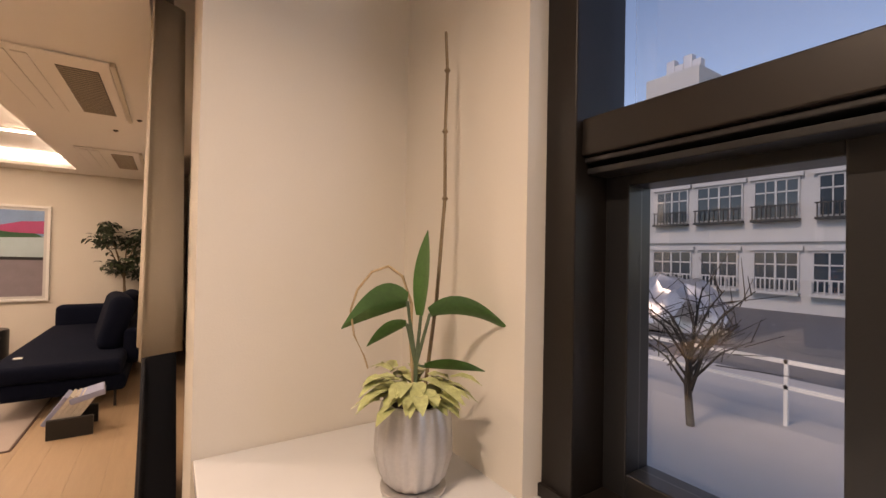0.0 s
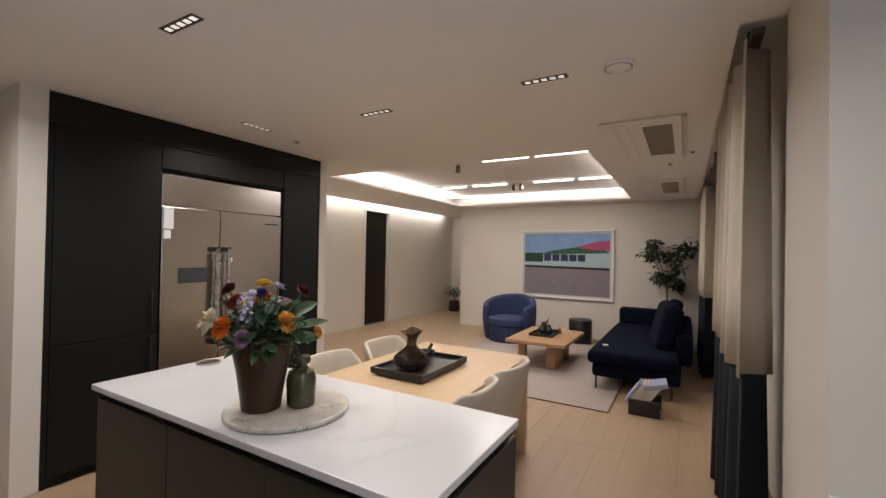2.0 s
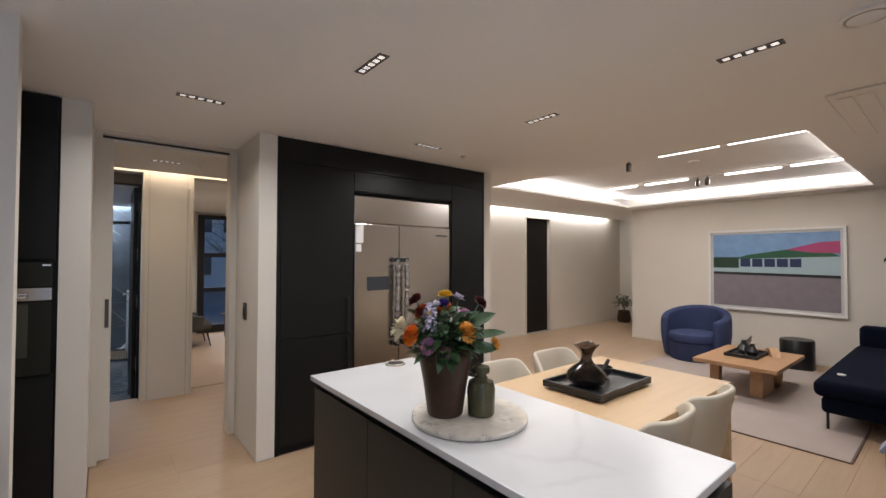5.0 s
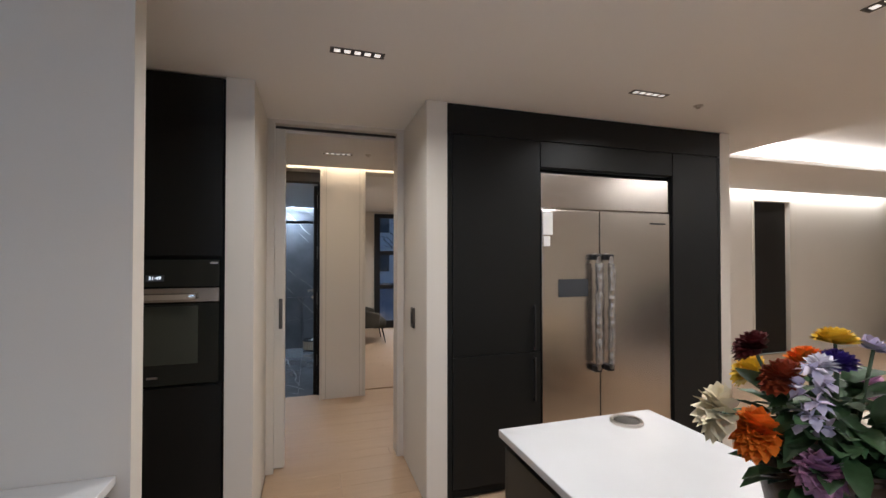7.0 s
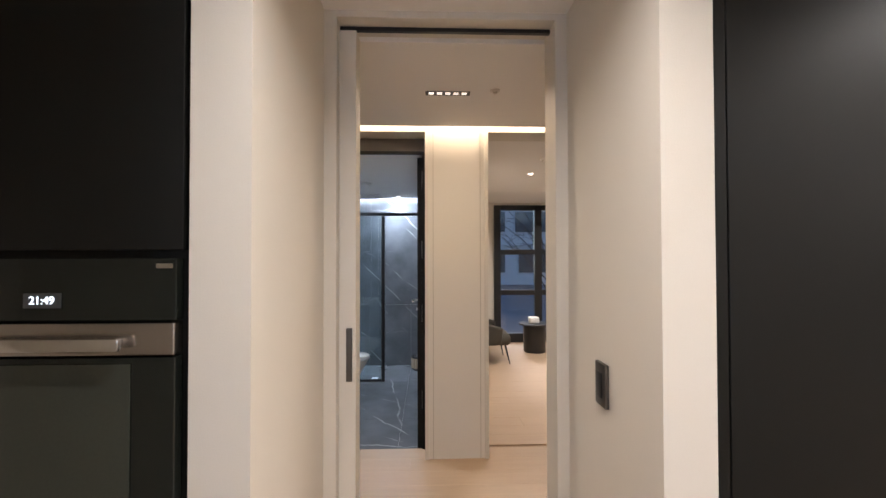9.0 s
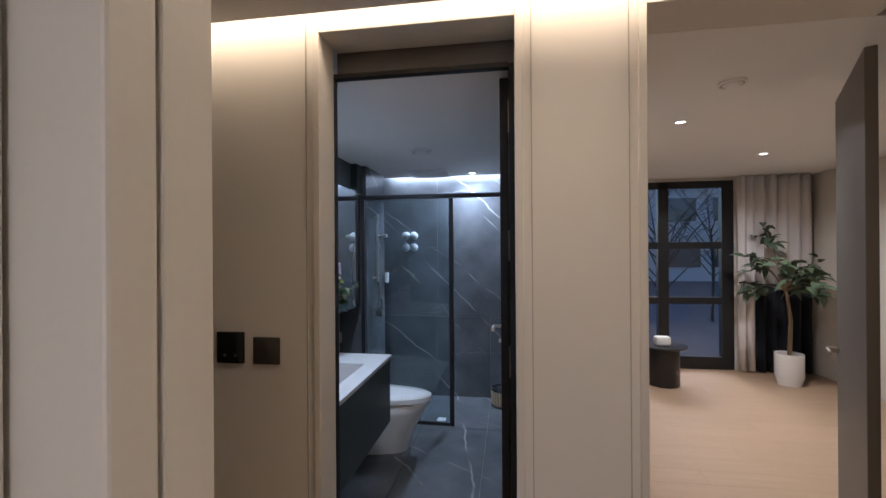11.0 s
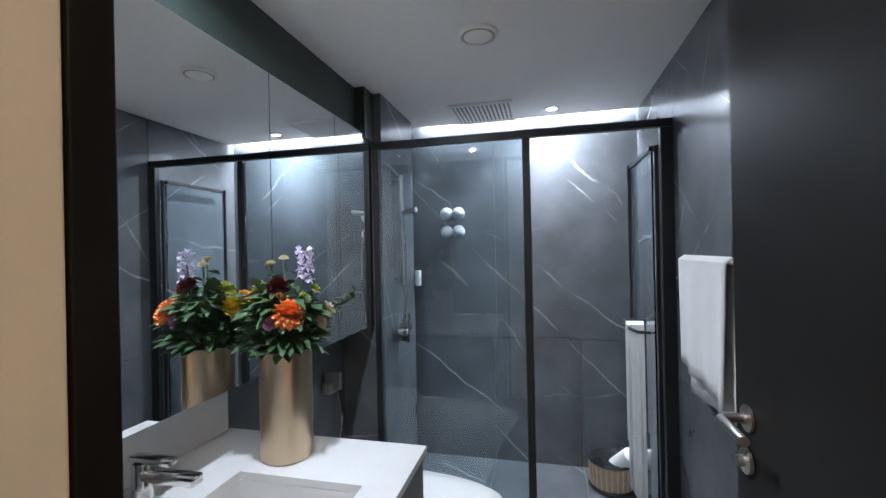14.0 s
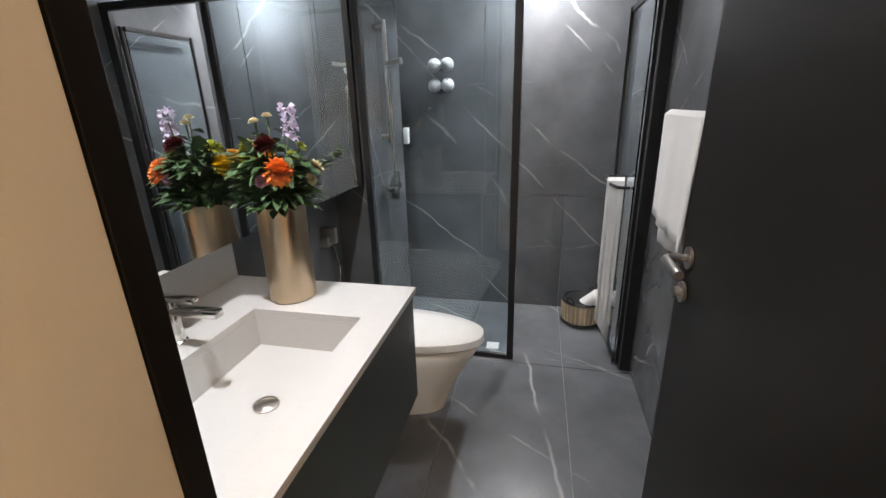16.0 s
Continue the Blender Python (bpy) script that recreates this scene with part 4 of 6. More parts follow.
part("dish", boxes((5.70, 6.20, 2.08, 2.42, 0.386, 0.40), (5.70, 6.20, 2.08, 2.10, 0.40, 0.425), (5.70, 6.20, 2.40, 2.42, 0.40, 0.425), (5.70, 5.72, 2.10, 2.40, 0.40, 0.425), (6.18, 6.20, 2.10, 2.40, 0.40, 0.425), bev=0.004), M_BLACK, bowl)
rng = random.Random(4)
for i in range(6):
    x, y = 5.80 + rng.random() * 0.3, 2.15 + rng.random() * 0.2
    part("pod", lathe(bmesh.new(), [(0.01, 0.402), (0.05, 0.42), (0.06, 0.46), (0.035, 0.50), (0.02, 0.53), (0.03, 0.54), (0.005, 0.535)], (x, y, 0), 14, 1 + rng.random() * 0.4, 1), M_BLACK, bowl)
for i in range(3):
    x, y = 5.75 + 0.2 * i, 2.2 + 0.05 * i
    part("branch", tube(bmesh.new(), [(x, y, 0.41), (x + 0.05, y + 0.03, 0.50), (x + 0.02, y - 0.05, 0.60)], 0.012, 8, 0.004), M_BLACK, bowl)
st = thing("side_stool", (7.42, 2.08, 0), "black round drum stool", "stool")
part("drum", lathe(bmesh.new(), [(0.19, 0.0), (0.20, 0.01), (0.20, 0.40), (0.19, 0.415), (0.01, 0.415)], (7.55, 2.08, 0), 36), M_BLACK, st)

mr = thing("magazine_rack", (4.45, 0.8, 0), "low dark magazine rack holding slanted magazines", "magazine rack")
part("side_panel", boxes((4.33, 4.36, 0.66, 0.94, 0.0, 0.15), bev=0.003), M_BLACK, mr, smooth=False)
part("side_panel", boxes((4.62, 4.65, 0.66, 0.94, 0.0, 0.15), bev=0.003), M_BLACK, mr, smooth=False)
part("base", boxes((4.36, 4.62, 0.70, 0.90, 0.03, 0.06), bev=0.003), M_BLACK, mr, smooth=False)
for i in range(6):
    bm = boxes((-0.105, 0.105, -0.014, 0.014, 0, 0.24), bev=0.002)
    bmesh.ops.transform(bm, matrix=pose(4.49, 0.79 + i * 0.036, 0.10, 0, 0, 0) @ pose(0, 0, 0, 34, 0, 0), verts=bm.verts)
    single("magazine", bm, M_PAPER if i < 5 else M_BLUEPAPER, "worn beige magazine in the rack" if i < 5 else "blue-grey covered magazine in the rack", "magazine", "magazines in the rack", smooth=False)
bm = boxes((-0.12, 0.12, -0.11, 0.11, 0, 0.045), bev=0.003)
bmesh.ops.transform(bm, matrix=pose(4.50, 0.71, 0.262, -14, 0, 5), verts=bm.verts)
single("magazine", bm, M_BLUEPAPER, "pale blue magazine lying on the others", "magazine", "magazines in the rack", smooth=False)

# framed picture: flat colour fields of a low building before a paved yard
pic = thing("framed_picture", (8.03, 2.48, 0.72), "large photograph of a low building in a white frame", "picture")
PY0, PY1, PZ0, PZ1 = 1.60, 3.36, 0.715, 2.04
part("frame", boxes((8.0, 8.046, PY0, PY1, PZ0, PZ0 + 0.035), (8.0, 8.046, PY0, PY1, PZ1 - 0.035, PZ1), (8.0, 8.046, PY0, PY0 + 0.035, PZ0 + 0.035, PZ1 - 0.035), (8.0, 8.046, PY1 - 0.035, PY1, PZ0 + 0.035, PZ1 - 0.035), bev=0.003), M_WHITE, pic, smooth=False)
part("mount", boxes((8.03, 8.046, PY0 + 0.035, PY1 - 0.035, PZ0 + 0.035, PZ1 - 0.035)), M_QUARTZ, pic, "white mount", smooth=False)


def flat(name, pts, x, col, rough=0.35, v=0.12):
    bm = bmesh.new()
    # pts in parts of the picture: u from its left, v from its bottom
    q = [(PY1 - 0.07 - u * (PY1 - PY0 - 0.14), PZ0 + 0.07 + w * (PZ1 - PZ0 - 0.14)) for u, w in pts]
    a = [bm.verts.new((x, y, z)) for y, z in q]
    b = [bm.verts.new((x + 0.0015, y, z)) for y, z in q]
    bm.faces.new(a)
    bm.faces.new(list(reversed(b)))
    for i in range(len(q)):
        j = (i + 1) % len(q)
        bm.faces.new((a[i], b[i], b[j], a[j]))
    part(name, bm, material("print_" + name, col, rough, var=v, scale=7, bump=0), pic, smooth=False)


flat("sky", [(0, 0.55), (1, 0.55), (1, 1), (0, 1)], 8.027, (0.20, 0.34, 0.56), v=0.25)
flat("yard", [(0, 0), (1, 0), (1, 0.42), (0, 0.44)], 8.027, (0.235, 0.20, 0.225), v=0.2)
flat("kerb", [(0, 0.44), (1, 0.42), (1, 0.455), (0, 0.475)], 8.025, (0.015, 0.018, 0.02))
flat("low_wall", [(0, 0.475), (1, 0.455), (1, 0.70), (0, 0.66)], 8.0268, (0.40, 0.52, 0.56))
flat("hedge", [(0, 0.53), (0.23, 0.53), (0.23, 0.68), (0, 0.68)], 8.0245, (0.02, 0.05, 0.03), v=0.4)
flat("green_roof", [(0.19, 0.655), (1, 0.69), (0.86, 0.80), (0.62, 0.78), (0.30, 0.71)], 8.0228, (0.03, 0.11, 0.055))
flat("pink_roof", [(0.62, 0.78), (0.80, 0.74), (1, 0.73), (1, 0.88), (0.86, 0.87)], 8.0208, (0.42, 0.06, 0.17))
for i in range(5):
    u = 0.245 + i * 0.1
    flat("painted_window", [(u, 0.55), (u + 0.085, 0.55), (u + 0.085, 0.66), (u, 0.66)], 8.0225, (0.02, 0.035, 0.10))

# curtains
def curtain(name, x0, x1, y, z0, z1, mat, parent, amp=0.05, pitch=0.14, seed=1, along="x"):
    rng = random.Random(seed)
    bm = bmesh.new()
    n = int((x1 - x0) / 0.02)
    cols, ph = [], 0.0
    for i in range(n + 1):
        x = x0 + (x1 - x0) * i / n
        ph += 2 * math.pi * 0.02 / (pitch * (0.85 + 0.3 * rng.random()))
        d = amp * math.sin(ph) + amp * 0.25 * math.sin(ph * 2.3 + 1)
        col = []
        for k in range(5):
            s = k / 4
            e = d * (0.85 + 0.3 * s)
            p = (x, y + e, z1 + (z0 - z1) * s) if along == "x" else (y + e, x, z1 + (z0 - z1) * s)
            col.append(bm.verts.new(p))
        cols.append(col)
    for a, b in zip(cols, cols[1:]):
        for k in range(4):
            bm.faces.new((a[k], a[k + 1], b[k + 1], b[k]))
    ob = part(name, bm, mat, parent, angle=80)
    s = ob.modifiers.new("thick", "SOLIDIFY")
    s.thickness = 0.004
    return ob


for ca, cb, sd in ((1.985, 3.35, 1), (6.1, 7.98, 4)):
    cu = thing("curtain", ((ca + cb) / 2, 0.2, 0), "floor-length beige curtain with a dark navy lower band", "curtain", "living room curtains")
    curtain("upper_cloth", ca, cb, 0.215, 1.04, 2.49, M_CURTAIN, cu, 0.062, 0.26, sd)
    curtain("lower_band", ca, cb, 0.215, 0.015, 1.039, M_CURTDARK, cu, 0.062, 0.26, sd)
ra = thing("curtain_rail", (5.0, 0.2, 2.5), "slim brown curtain rail in the ceiling slot", "curtain rail")
part("rail", boxes((1.96, 8.03, 0.19, 0.235, 2.495, 2.52), bev=0.003), M_BROWN, ra, smooth=False)
for k in range(7):
    part("hanger", boxes((2.3 + k * 0.9, 2.32 + k * 0.9, 0.205, 0.22, 2.521, 2.659)), M_BROWN, ra, smooth=False)
cu2 = thing("curtain", (3.2, 10.3, 0), "white bedroom curtain drawn to the side", "curtain")
curtain("cloth", 2.95, 3.12, 10.33, 0.02, 2.48, M_SHEER, cu2, 0.03, 0.10, 3)
cu3 = thing("curtain", (3.45, 10.3, 0), "white bedroom curtain with a dark lower band", "curtain")
curtain("upper_cloth", 3.13, 3.80, 10.33, 1.12, 2.48, M_SHEER, cu3, 0.04, 0.13, 5)
curtain("lower_band", 3.13, 3.80, 10.33, 0.02, 1.119, M_CURTDARK, cu3, 0.04, 0.13, 5)

# ---- plants ----
def tree_plant(name, at, height, crown, n, mat, label, seed, size=0.09, pot=None):
    rng = random.Random(seed)
    t = thing(name, at, label, "plant")
    x, y, z = at
    if pot:
        pot(t)
    z0 = z + 0.25
    pts = [(x, y, z0), (x + 0.02, y, z0 + height * 0.3), (x - 0.02, y + 0.02, z0 + height * 0.55)]
    part("trunk", tube(bmesh.new(), pts, 0.025, 8, 0.014), M_STEM, t)
    tips = []
    for i in range(11):
        a, s = i * 2.4, 0.4 + 0.6 * rng.random()
        e = Vector((x + math.cos(a) * crown * s, y + math.sin(a) * crown * s, z0 + height * (0.5 + 0.5 * rng.random())))
        b = Vector(pts[2]) - Vector((0, 0, 0.1 * rng.random()))
        mid = (b + e) / 2 + Vector((0, 0, 0.06))
        part("limb", tube(bmesh.new(), [b, mid, e], 0.010, 6, 0.004), M_STEM, t)
        tips += [e, mid.lerp(e, 0.5), mid.lerp(e, 0.8)]
    bm = bmesh.new()
    for i in range(n):
        c = rng.choice(tips) + Vector((rng.gauss(0, 0.05), rng.gauss(0, 0.05), rng.gauss(0, 0.05)))
        d = Vector((rng.gauss(0, 1), rng.gauss(0, 1), rng.gauss(0.1, 0.5)))
        leaf(bm, c, d, size * (0.7 + 0.6 * rng.random()), size * 0.5, 0.35, 3, rng.uniform(-0.6, 0.6))
    part("foliage", bm, mat, t)
    return t


def round_pot(x, y, r, h, mat, top=1.0):
    def make(t):
        part("pot", lathe(bmesh.new(), [(r * 0.8, 0.0), (r, h * 0.3), (r * top, h), (r * top * 0.9, h), (r * top * 0.88, h * 0.85), (0.01, h * 0.85)], (x, y, 0), 28), mat, t)
        part("soil", lathe(bmesh.new(), [(r * top * 0.86, h * 0.86), (0.01, h * 0.9)], (x, y, 0), 20), M_SOIL, t)
    return make


tree_plant("fig_tree", (7.72, 0.72, 0.0), 1.60, 0.42, 620, M_LEAFDK, "leafy indoor fig tree behind the sofa", 5, 0.10, round_pot(7.72, 0.72, 0.19, 0.34, M_BLACK))
tree_plant("potted_plant", (9.8, 5.85, 0.0), 0.35, 0.18, 90, M_LEAF2, "small leafy plant in a dark round pot", 8, 0.09, round_pot(9.8, 5.85, 0.16, 0.28, M_POT, 0.8))
tree_plant("potted_plant", (3.25, 9.88, 0.0), 1.60, 0.42, 190, M_LEAF2, "bushy green plant in a white ceramic pot", 9, 0.15, round_pot(3.25, 9.88, 0.14, 0.36, M_WHITE))

np_ = thing("niche_plant", (0.93, -0.33, 0.90), "bird-of-paradise and variegated ivy in a ribbed silver pot", "plant")
PX, PYY = 0.93, -0.33
part("pot", lathe(bmesh.new(), [(0.058, 0.918), (0.078, 0.94), (0.094, 1.0), (0.092, 1.06), (0.078, 1.115), (0.07, 1.115), (0.082, 1.06), (0.01, 1.05)], (PX, PYY, 0), 96, wave=0.03, waves=16), M_SILVER, np_)
part("saucer", lathe(bmesh.new(), [(0.075, 0.9005), (0.08, 0.906), (0.08, 0.914), (0.072, 0.917), (0.01, 0.917)], (PX, PYY, 0), 40), M_SILVER, np_)
part("soil", lathe(bmesh.new(), [(0.072, 1.09), (0.01, 1.10)], (PX, PYY, 0), 20), M_SOIL, np_)
for q in ([(PX + 0.01, PYY - 0.03, 1.10), (PX + 0.02, PYY - 0.07, 1.35), (PX + 0.035, PYY - 0.10, 1.62), (PX + 0.04, PYY - 0.10, 1.80), (PX + 0.05, PYY - 0.11, 1.97), (PX + 0.045, PYY - 0.10, 2.07)],):
    part("cane", tube(bmesh.new(), q, 0.0052, 8, 0.004), M_STEM, np_, "dry jointed bamboo cane")
    for k in (2, 3, 4):
        part("joint", lathe(bmesh.new(), [(0.006, -0.005), (0.0085, 0), (0.006, 0.005)], q[k], 10), M_STEM, np_)
for a, b, L, W, bend, ro in (((PX - 0.005, PYY - 0.01, 1.32), (-0.03, -0.06, 1), 0.21, 0.062, 0.0, 0.6), ((PX + 0.01, PYY + 0.02, 1.355), (0.51, 0.86, 0.12), 0.16, 0.10, 0.55, 1.0), ((PX - 0.015, PYY - 0.03, 1.325), (-0.51, -0.86, 0.42), 0.23, 0.075, 0.62, -0.9), ((PX + 0.01, PYY + 0.02, 1.30), (0.45, 0.8, -0.25), 0.10, 0.05, 0.3, 0.8), ((PX - 0.01, PYY - 0.02, 1.195), (-0.5, -0.8, 0.08), 0.15, 0.042, 0.15, -0.9)):
    part("leaf", leaf(bmesh.new(), a, b, L, W, bend, 10, ro), M_LEAF, np_)
    part("stalk", tube(bmesh.new(), [(PX, PYY, 1.09), (PX - 0.003, PYY, 1.2), a], 0.006, 8, 0.004), M_LEAF2, np_)
tend = [(0.0, 1.10), (0.012, 1.25), (0.012, 1.35), (0.035, 1.415), (0.07, 1.44), (0.11, 1.425), (0.145, 1.38), (0.16, 1.33), (0.15, 1.27), (0.125, 1.22), (0.115, 1.19)]
part("tendril", tube(bmesh.new(), [(PX + 0.51 * k, PYY + 0.86 * k, z) for k, z in tend], 0.0045, 8, 0.002), M_TENDRIL, np_, "curling dry tendril")
rng = random.Random(12)
bm = bmesh.new()
for i in range(80):
    a, r = rng.random() * 6.28, 0.09 * rng.random() ** 0.5
    leaf(bm, (PX + math.cos(a) * r, PYY + math.sin(a) * r, 1.12 + 0.06 * rng.random()), (math.cos(a), math.sin(a), 0.5 * rng.random()), 0.055 + 0.03 * rng.random(), 0.035, 0.5, 3)
part("ivy", bm, M_VARIEG, np_, "variegated cream and green ivy leaves")


def bouquet(parent, x, y, z, spread, height, blooms, seed, nleaf=130, lsize=0.09, broad=(), right=(1, 0)):
    """Stems, leaves and single flower heads above a vase's mouth."""
    rng = random.Random(seed)
    bm = bmesh.new()
    for i in range(nleaf):
        a, r = rng.random() * 6.28, spread * rng.random() ** 0.6
        h = height * rng.random() * (1.05 - 0.5 * r / spread)
        leaf(bm, (x + math.cos(a) * r * 0.8, y + math.sin(a) * r * 0.8, z + h * 0.8), (math.cos(a), math.sin(a), rng.uniform(-0.2, 0.9)), lsize * (0.6 + 0.7 * rng.random()), lsize * 0.5, 0.3, 3, rng.uniform(-0.5, 0.5))
    part("leaves", bm, M_LEAFB, parent, "mixed green foliage")
    for i, (sd, fr_, up) in enumerate(broad):
        ex, ey, ez = seen(sd, fr_, up, right)
        tip = Vector((x + ex, y + ey, z + ez))
        root = Vector((x + ex * 0.55, y + ey * 0.55, z + ez * 0.7))
        part("broad_leaf", leaf(bmesh.new(), root, tip - root, (tip - root).length * 1.2, 0.055, 0.1, 6, 0.9 if i % 2 else 0.5), M_LEAFB, parent)
    for dx, dy, dz, r, mat, kind in blooms:
        r *= 1.18 if kind != "spike" else 1.1
        c = Vector((x + dx, y + dy, z + dz))
        part("stem", tube(bmesh.new(), [(x + dx * 0.2, y + dy * 0.2, z - 0.02), (x + dx * 0.7, y + dy * 0.7, z + dz * 0.6), c], 0.003, 6), M_LEAF2, parent)
        bm = bmesh.new()
        out = Vector((dx, dy, max(0.05, dz * 0.5))).normalized()
        frame_q = out.to_track_quat("Z", "Y")
        if kind == "ball":
            rows = 7
        elif kind == "daisy":
            rows = 2
        else:
            rows = 0
        for k in range(rows):
            s = k / max(1, rows)
            m = int(16 - 8 * s)
            for j in range(m):
                a = 2 * math.pi * (j + 0.5 * k) / m
                d = Vector((math.cos(a) * (1 - s * 0.75), math.sin(a) * (1 - s * 0.75), 0.25 + s * 1.1))
                leaf(bm, c + frame_q @ (Vector((math.cos(a), math.sin(a), s)) * r * 0.15), frame_q @ d, r * (0.85 - 0.2 * s), r * 0.62, 0.05, 3, 0.4 * math.sin(j * 5 + k))
        if kind == "spike":
            for k in range(13):
                a = k * 2.4 + rng.uniform(-0.5, 0.5)
                p = c + Vector((math.cos(a) * r * 0.75, math.sin(a) * r * 0.75, (k / 13 - 0.5) * r * 4.6 + rng.gauss(0, r * 0.25)))
                face = Vector((math.cos(a), math.sin(a), rng.uniform(-0.1, 0.5))).to_track_quat("Z", "Y")
                for j in range(5):
                    b = j * 1.2566
                    leaf(bm, p, face @ Vector((math.cos(b), math.sin(b), 0.35)), r * rng.uniform(0.65, 0.95), r * 0.8, 0.1, 2)
        part("flower", bm, mat, parent)


F_OR, F_YE, F_PK = paint("petal_orange", (0.85, 0.22, 0.02)), paint("petal_yellow", (0.80, 0.52, 0.04)), paint("petal_mauve", (0.58, 0.30, 0.46))
F_YG = paint("petal_yellow_green", (0.42, 0.45, 0.08))
F_RU, F_WL, F_CO = paint("petal_rust", (0.30, 0.05, 0.015)), paint("petal_white_lilac", (0.70, 0.66, 0.72)), paint("petal_coral", (0.85, 0.27, 0.08))
F_RD, F_WH, F_PU, F_LI, F_AP = paint("petal_maroon", (0.10, 0.012, 0.012)), paint("petal_cream", (0.72, 0.64, 0.45)), paint("petal_purple", (0.06, 0.03, 0.22)), paint("petal_lilac", (0.60, 0.53, 0.66)), paint("petal_apricot", (0.85, 0.45, 0.10))
single("marble_disc", lathe(bmesh.new(), [(0.232, 0.9005), (0.24, 0.906), (0.24, 0.918), (0.235, 0.922), (0.01, 0.922)], (0.975, 1.86, 0), 64), M_DISC, "round veined marble serving board", "serving board", smooth=True)
fv = thing("flower_vase", (0.95, 1.96, 0.922), "dark brown stoneware jug filled with mixed bright flowers", "vase")
VX, VY = 0.892, 1.918
part("jug", lathe(bmesh.new(), [(0.068, 0.923), (0.074, 0.928), (0.082, 0.99), (0.094, 1.07), (0.106, 1.13), (0.112, 1.16), (0.111, 1.178), (0.103, 1.194), (0.090, 1.202), (0.088, 1.207), (0.093, 1.213), (0.09, 1.217), (0.082, 1.214), (0.08, 1.19), (0.01, 1.18)], (VX, VY, 0), 48), M_POT, fv)
part("handle", tube(bmesh.new(), [(VX + 0.078 + 0.032 * math.sin(k * 0.524), VY - 0.062 - 0.018 * math.sin(k * 0.524), 1.13 + 0.036 * math.cos(k * 0.524)) for k in range(7)], 0.006, 8), M_POT, fv, "small looped side handle")


def seen(side, front, up, right):
    """Offset from a vase's axis: along right, towards the walker, and up."""
    return right[0] * side + right[1] * front, right[1] * side - right[0] * front, up


KR = (0.866, -0.5)
bouquet(fv, VX, VY, 1.168, 0.15, 0.235, [(*seen(a, f_, u * 0.88, KR), r * 0.92, mt, kd) for a, f_, u, r, mt, kd in (
    (0.068, 0.09, 0.115, 0.046, F_AP, "ball"), (-0.14, 0.05, 0.10, 0.046, F_OR, "ball"), (-0.185, 0.02, 0.125, 0.052, F_WH, "daisy"), (-0.08, 0.10, 0.06, 0.036, F_PK, "ball"), (0.205, 0.02, 0.045, 0.03, F_AP, "ball"),
    (0.0, 0.0, 0.27, 0.034, F_YE, "ball"), (-0.12, -0.01, 0.25, 0.036, F_RD, "ball"), (-0.10, 0.04, 0.205, 0.036, F_RU, "ball"), (0.15, -0.02, 0.235, 0.034, F_RD, "ball"), (-0.075, 0.075, 0.185, 0.024, F_LI, "spike"), (-0.05, 0.05, 0.235, 0.026, F_WL, "daisy"),
    (-0.015, 0.03, 0.235, 0.03, F_PU, "ball"), (0.055, 0.0, 0.26, 0.03, F_LI, "daisy"), (0.01, -0.10, 0.20, 0.04, F_OR, "ball"), (-0.08, -0.11, 0.17, 0.04, F_YE, "ball"), (0.10, -0.10, 0.16, 0.04, F_PK, "daisy"))], 21, 280, 0.07, ((0.24, 0.0, 0.09), (0.19, 0.03, 0.17), (0.12, 0.06, 0.18), (0.05, 0.08, 0.17), (-0.15, 0.02, 0.19), (0.20, 0.03, 0.03), (-0.03, 0.09, 0.08), (0.14, 0.08, 0.05)), KR)
bj = thing("lidded_jar", (1.0, 1.815, 0.922), "small bronze lidded jar on the marble board", "jar")
part("jar", lathe(bmesh.new(), [(0.048, 0.923), (0.055, 0.93), (0.058, 1.03), (0.05, 1.06), (0.028, 1.07), (0.026, 1.08), (0.01, 1.08)], (1.0, 1.815, 0), 32), M_JAR, bj)
part("lid", lathe(bmesh.new(), [(0.022, 1.081), (0.023, 1.088), (0.034, 1.094), (0.036, 1.108), (0.033, 1.12), (0.02, 1.125), (0.004, 1.126)], (1.0, 1.815, 0), 24), M_JAR, bj, "dark knobbed lid")
pp = thing("pop_up_socket", (1.21, 2.80, 0.90), "round chrome pop-up socket set in the worktop", "socket")
part("ring", lathe(bmesh.new(), [(0.062, 0.9005), (0.062, 0.910), (0.056, 0.913), (0.05, 0.909), (0.05, 0.9005)], (1.21, 2.80, 0), 40), M_NICKEL, pp)
part("cap", lathe(bmesh.new(), [(0.048, 0.9006), (0.048, 0.906), (0.04, 0.9075), (0.004, 0.9075)], (1.21, 2.80, 0), 40), M_GREYPLATE, pp)

# ---- bathroom ----
mc = thing("mirror_cabinet", (-1.4, 7.4, 1.05), "long wall cabinet with mirrored doors over the vanity", "cabinet")
part("body", boxes((-1.512, -1.335, 6.43, 8.325, 1.05, 2.122)), M_BLACK, mc, smooth=False)
for a, b in ((6.43, 7.418), (7.422, 7.908), (7.912, 8.325)):
    part("mirror_door", boxes((-1.333, -1.31, a, b, 1.052, 2.12)), M_MIRROR, mc, "frameless mirror door", smooth=False)
va = thing("vanity", (-1.13, 6.9, 0.3), "wall-hung dark green vanity cabinet", "cabinet")
part("body", boxes((-1.512, -0.775, 6.43, 7.395, 0.36, 0.668)), M_GREEN, va, smooth=False)
part("drawer_front", boxes((-0.773, -0.755, 6.43, 7.40, 0.36, 0.805), bev=0.002), M_GREEN, va, smooth=False)
part("side_panel", boxes((-1.512, -0.775, 7.396, 7.41, 0.36, 0.805), bev=0.002), M_GREEN, va, smooth=False)
bs = thing("washbasin", (-1.13, 6.9, 0.81), "white quartz vanity top with a sunken rectangular basin", "washbasin")
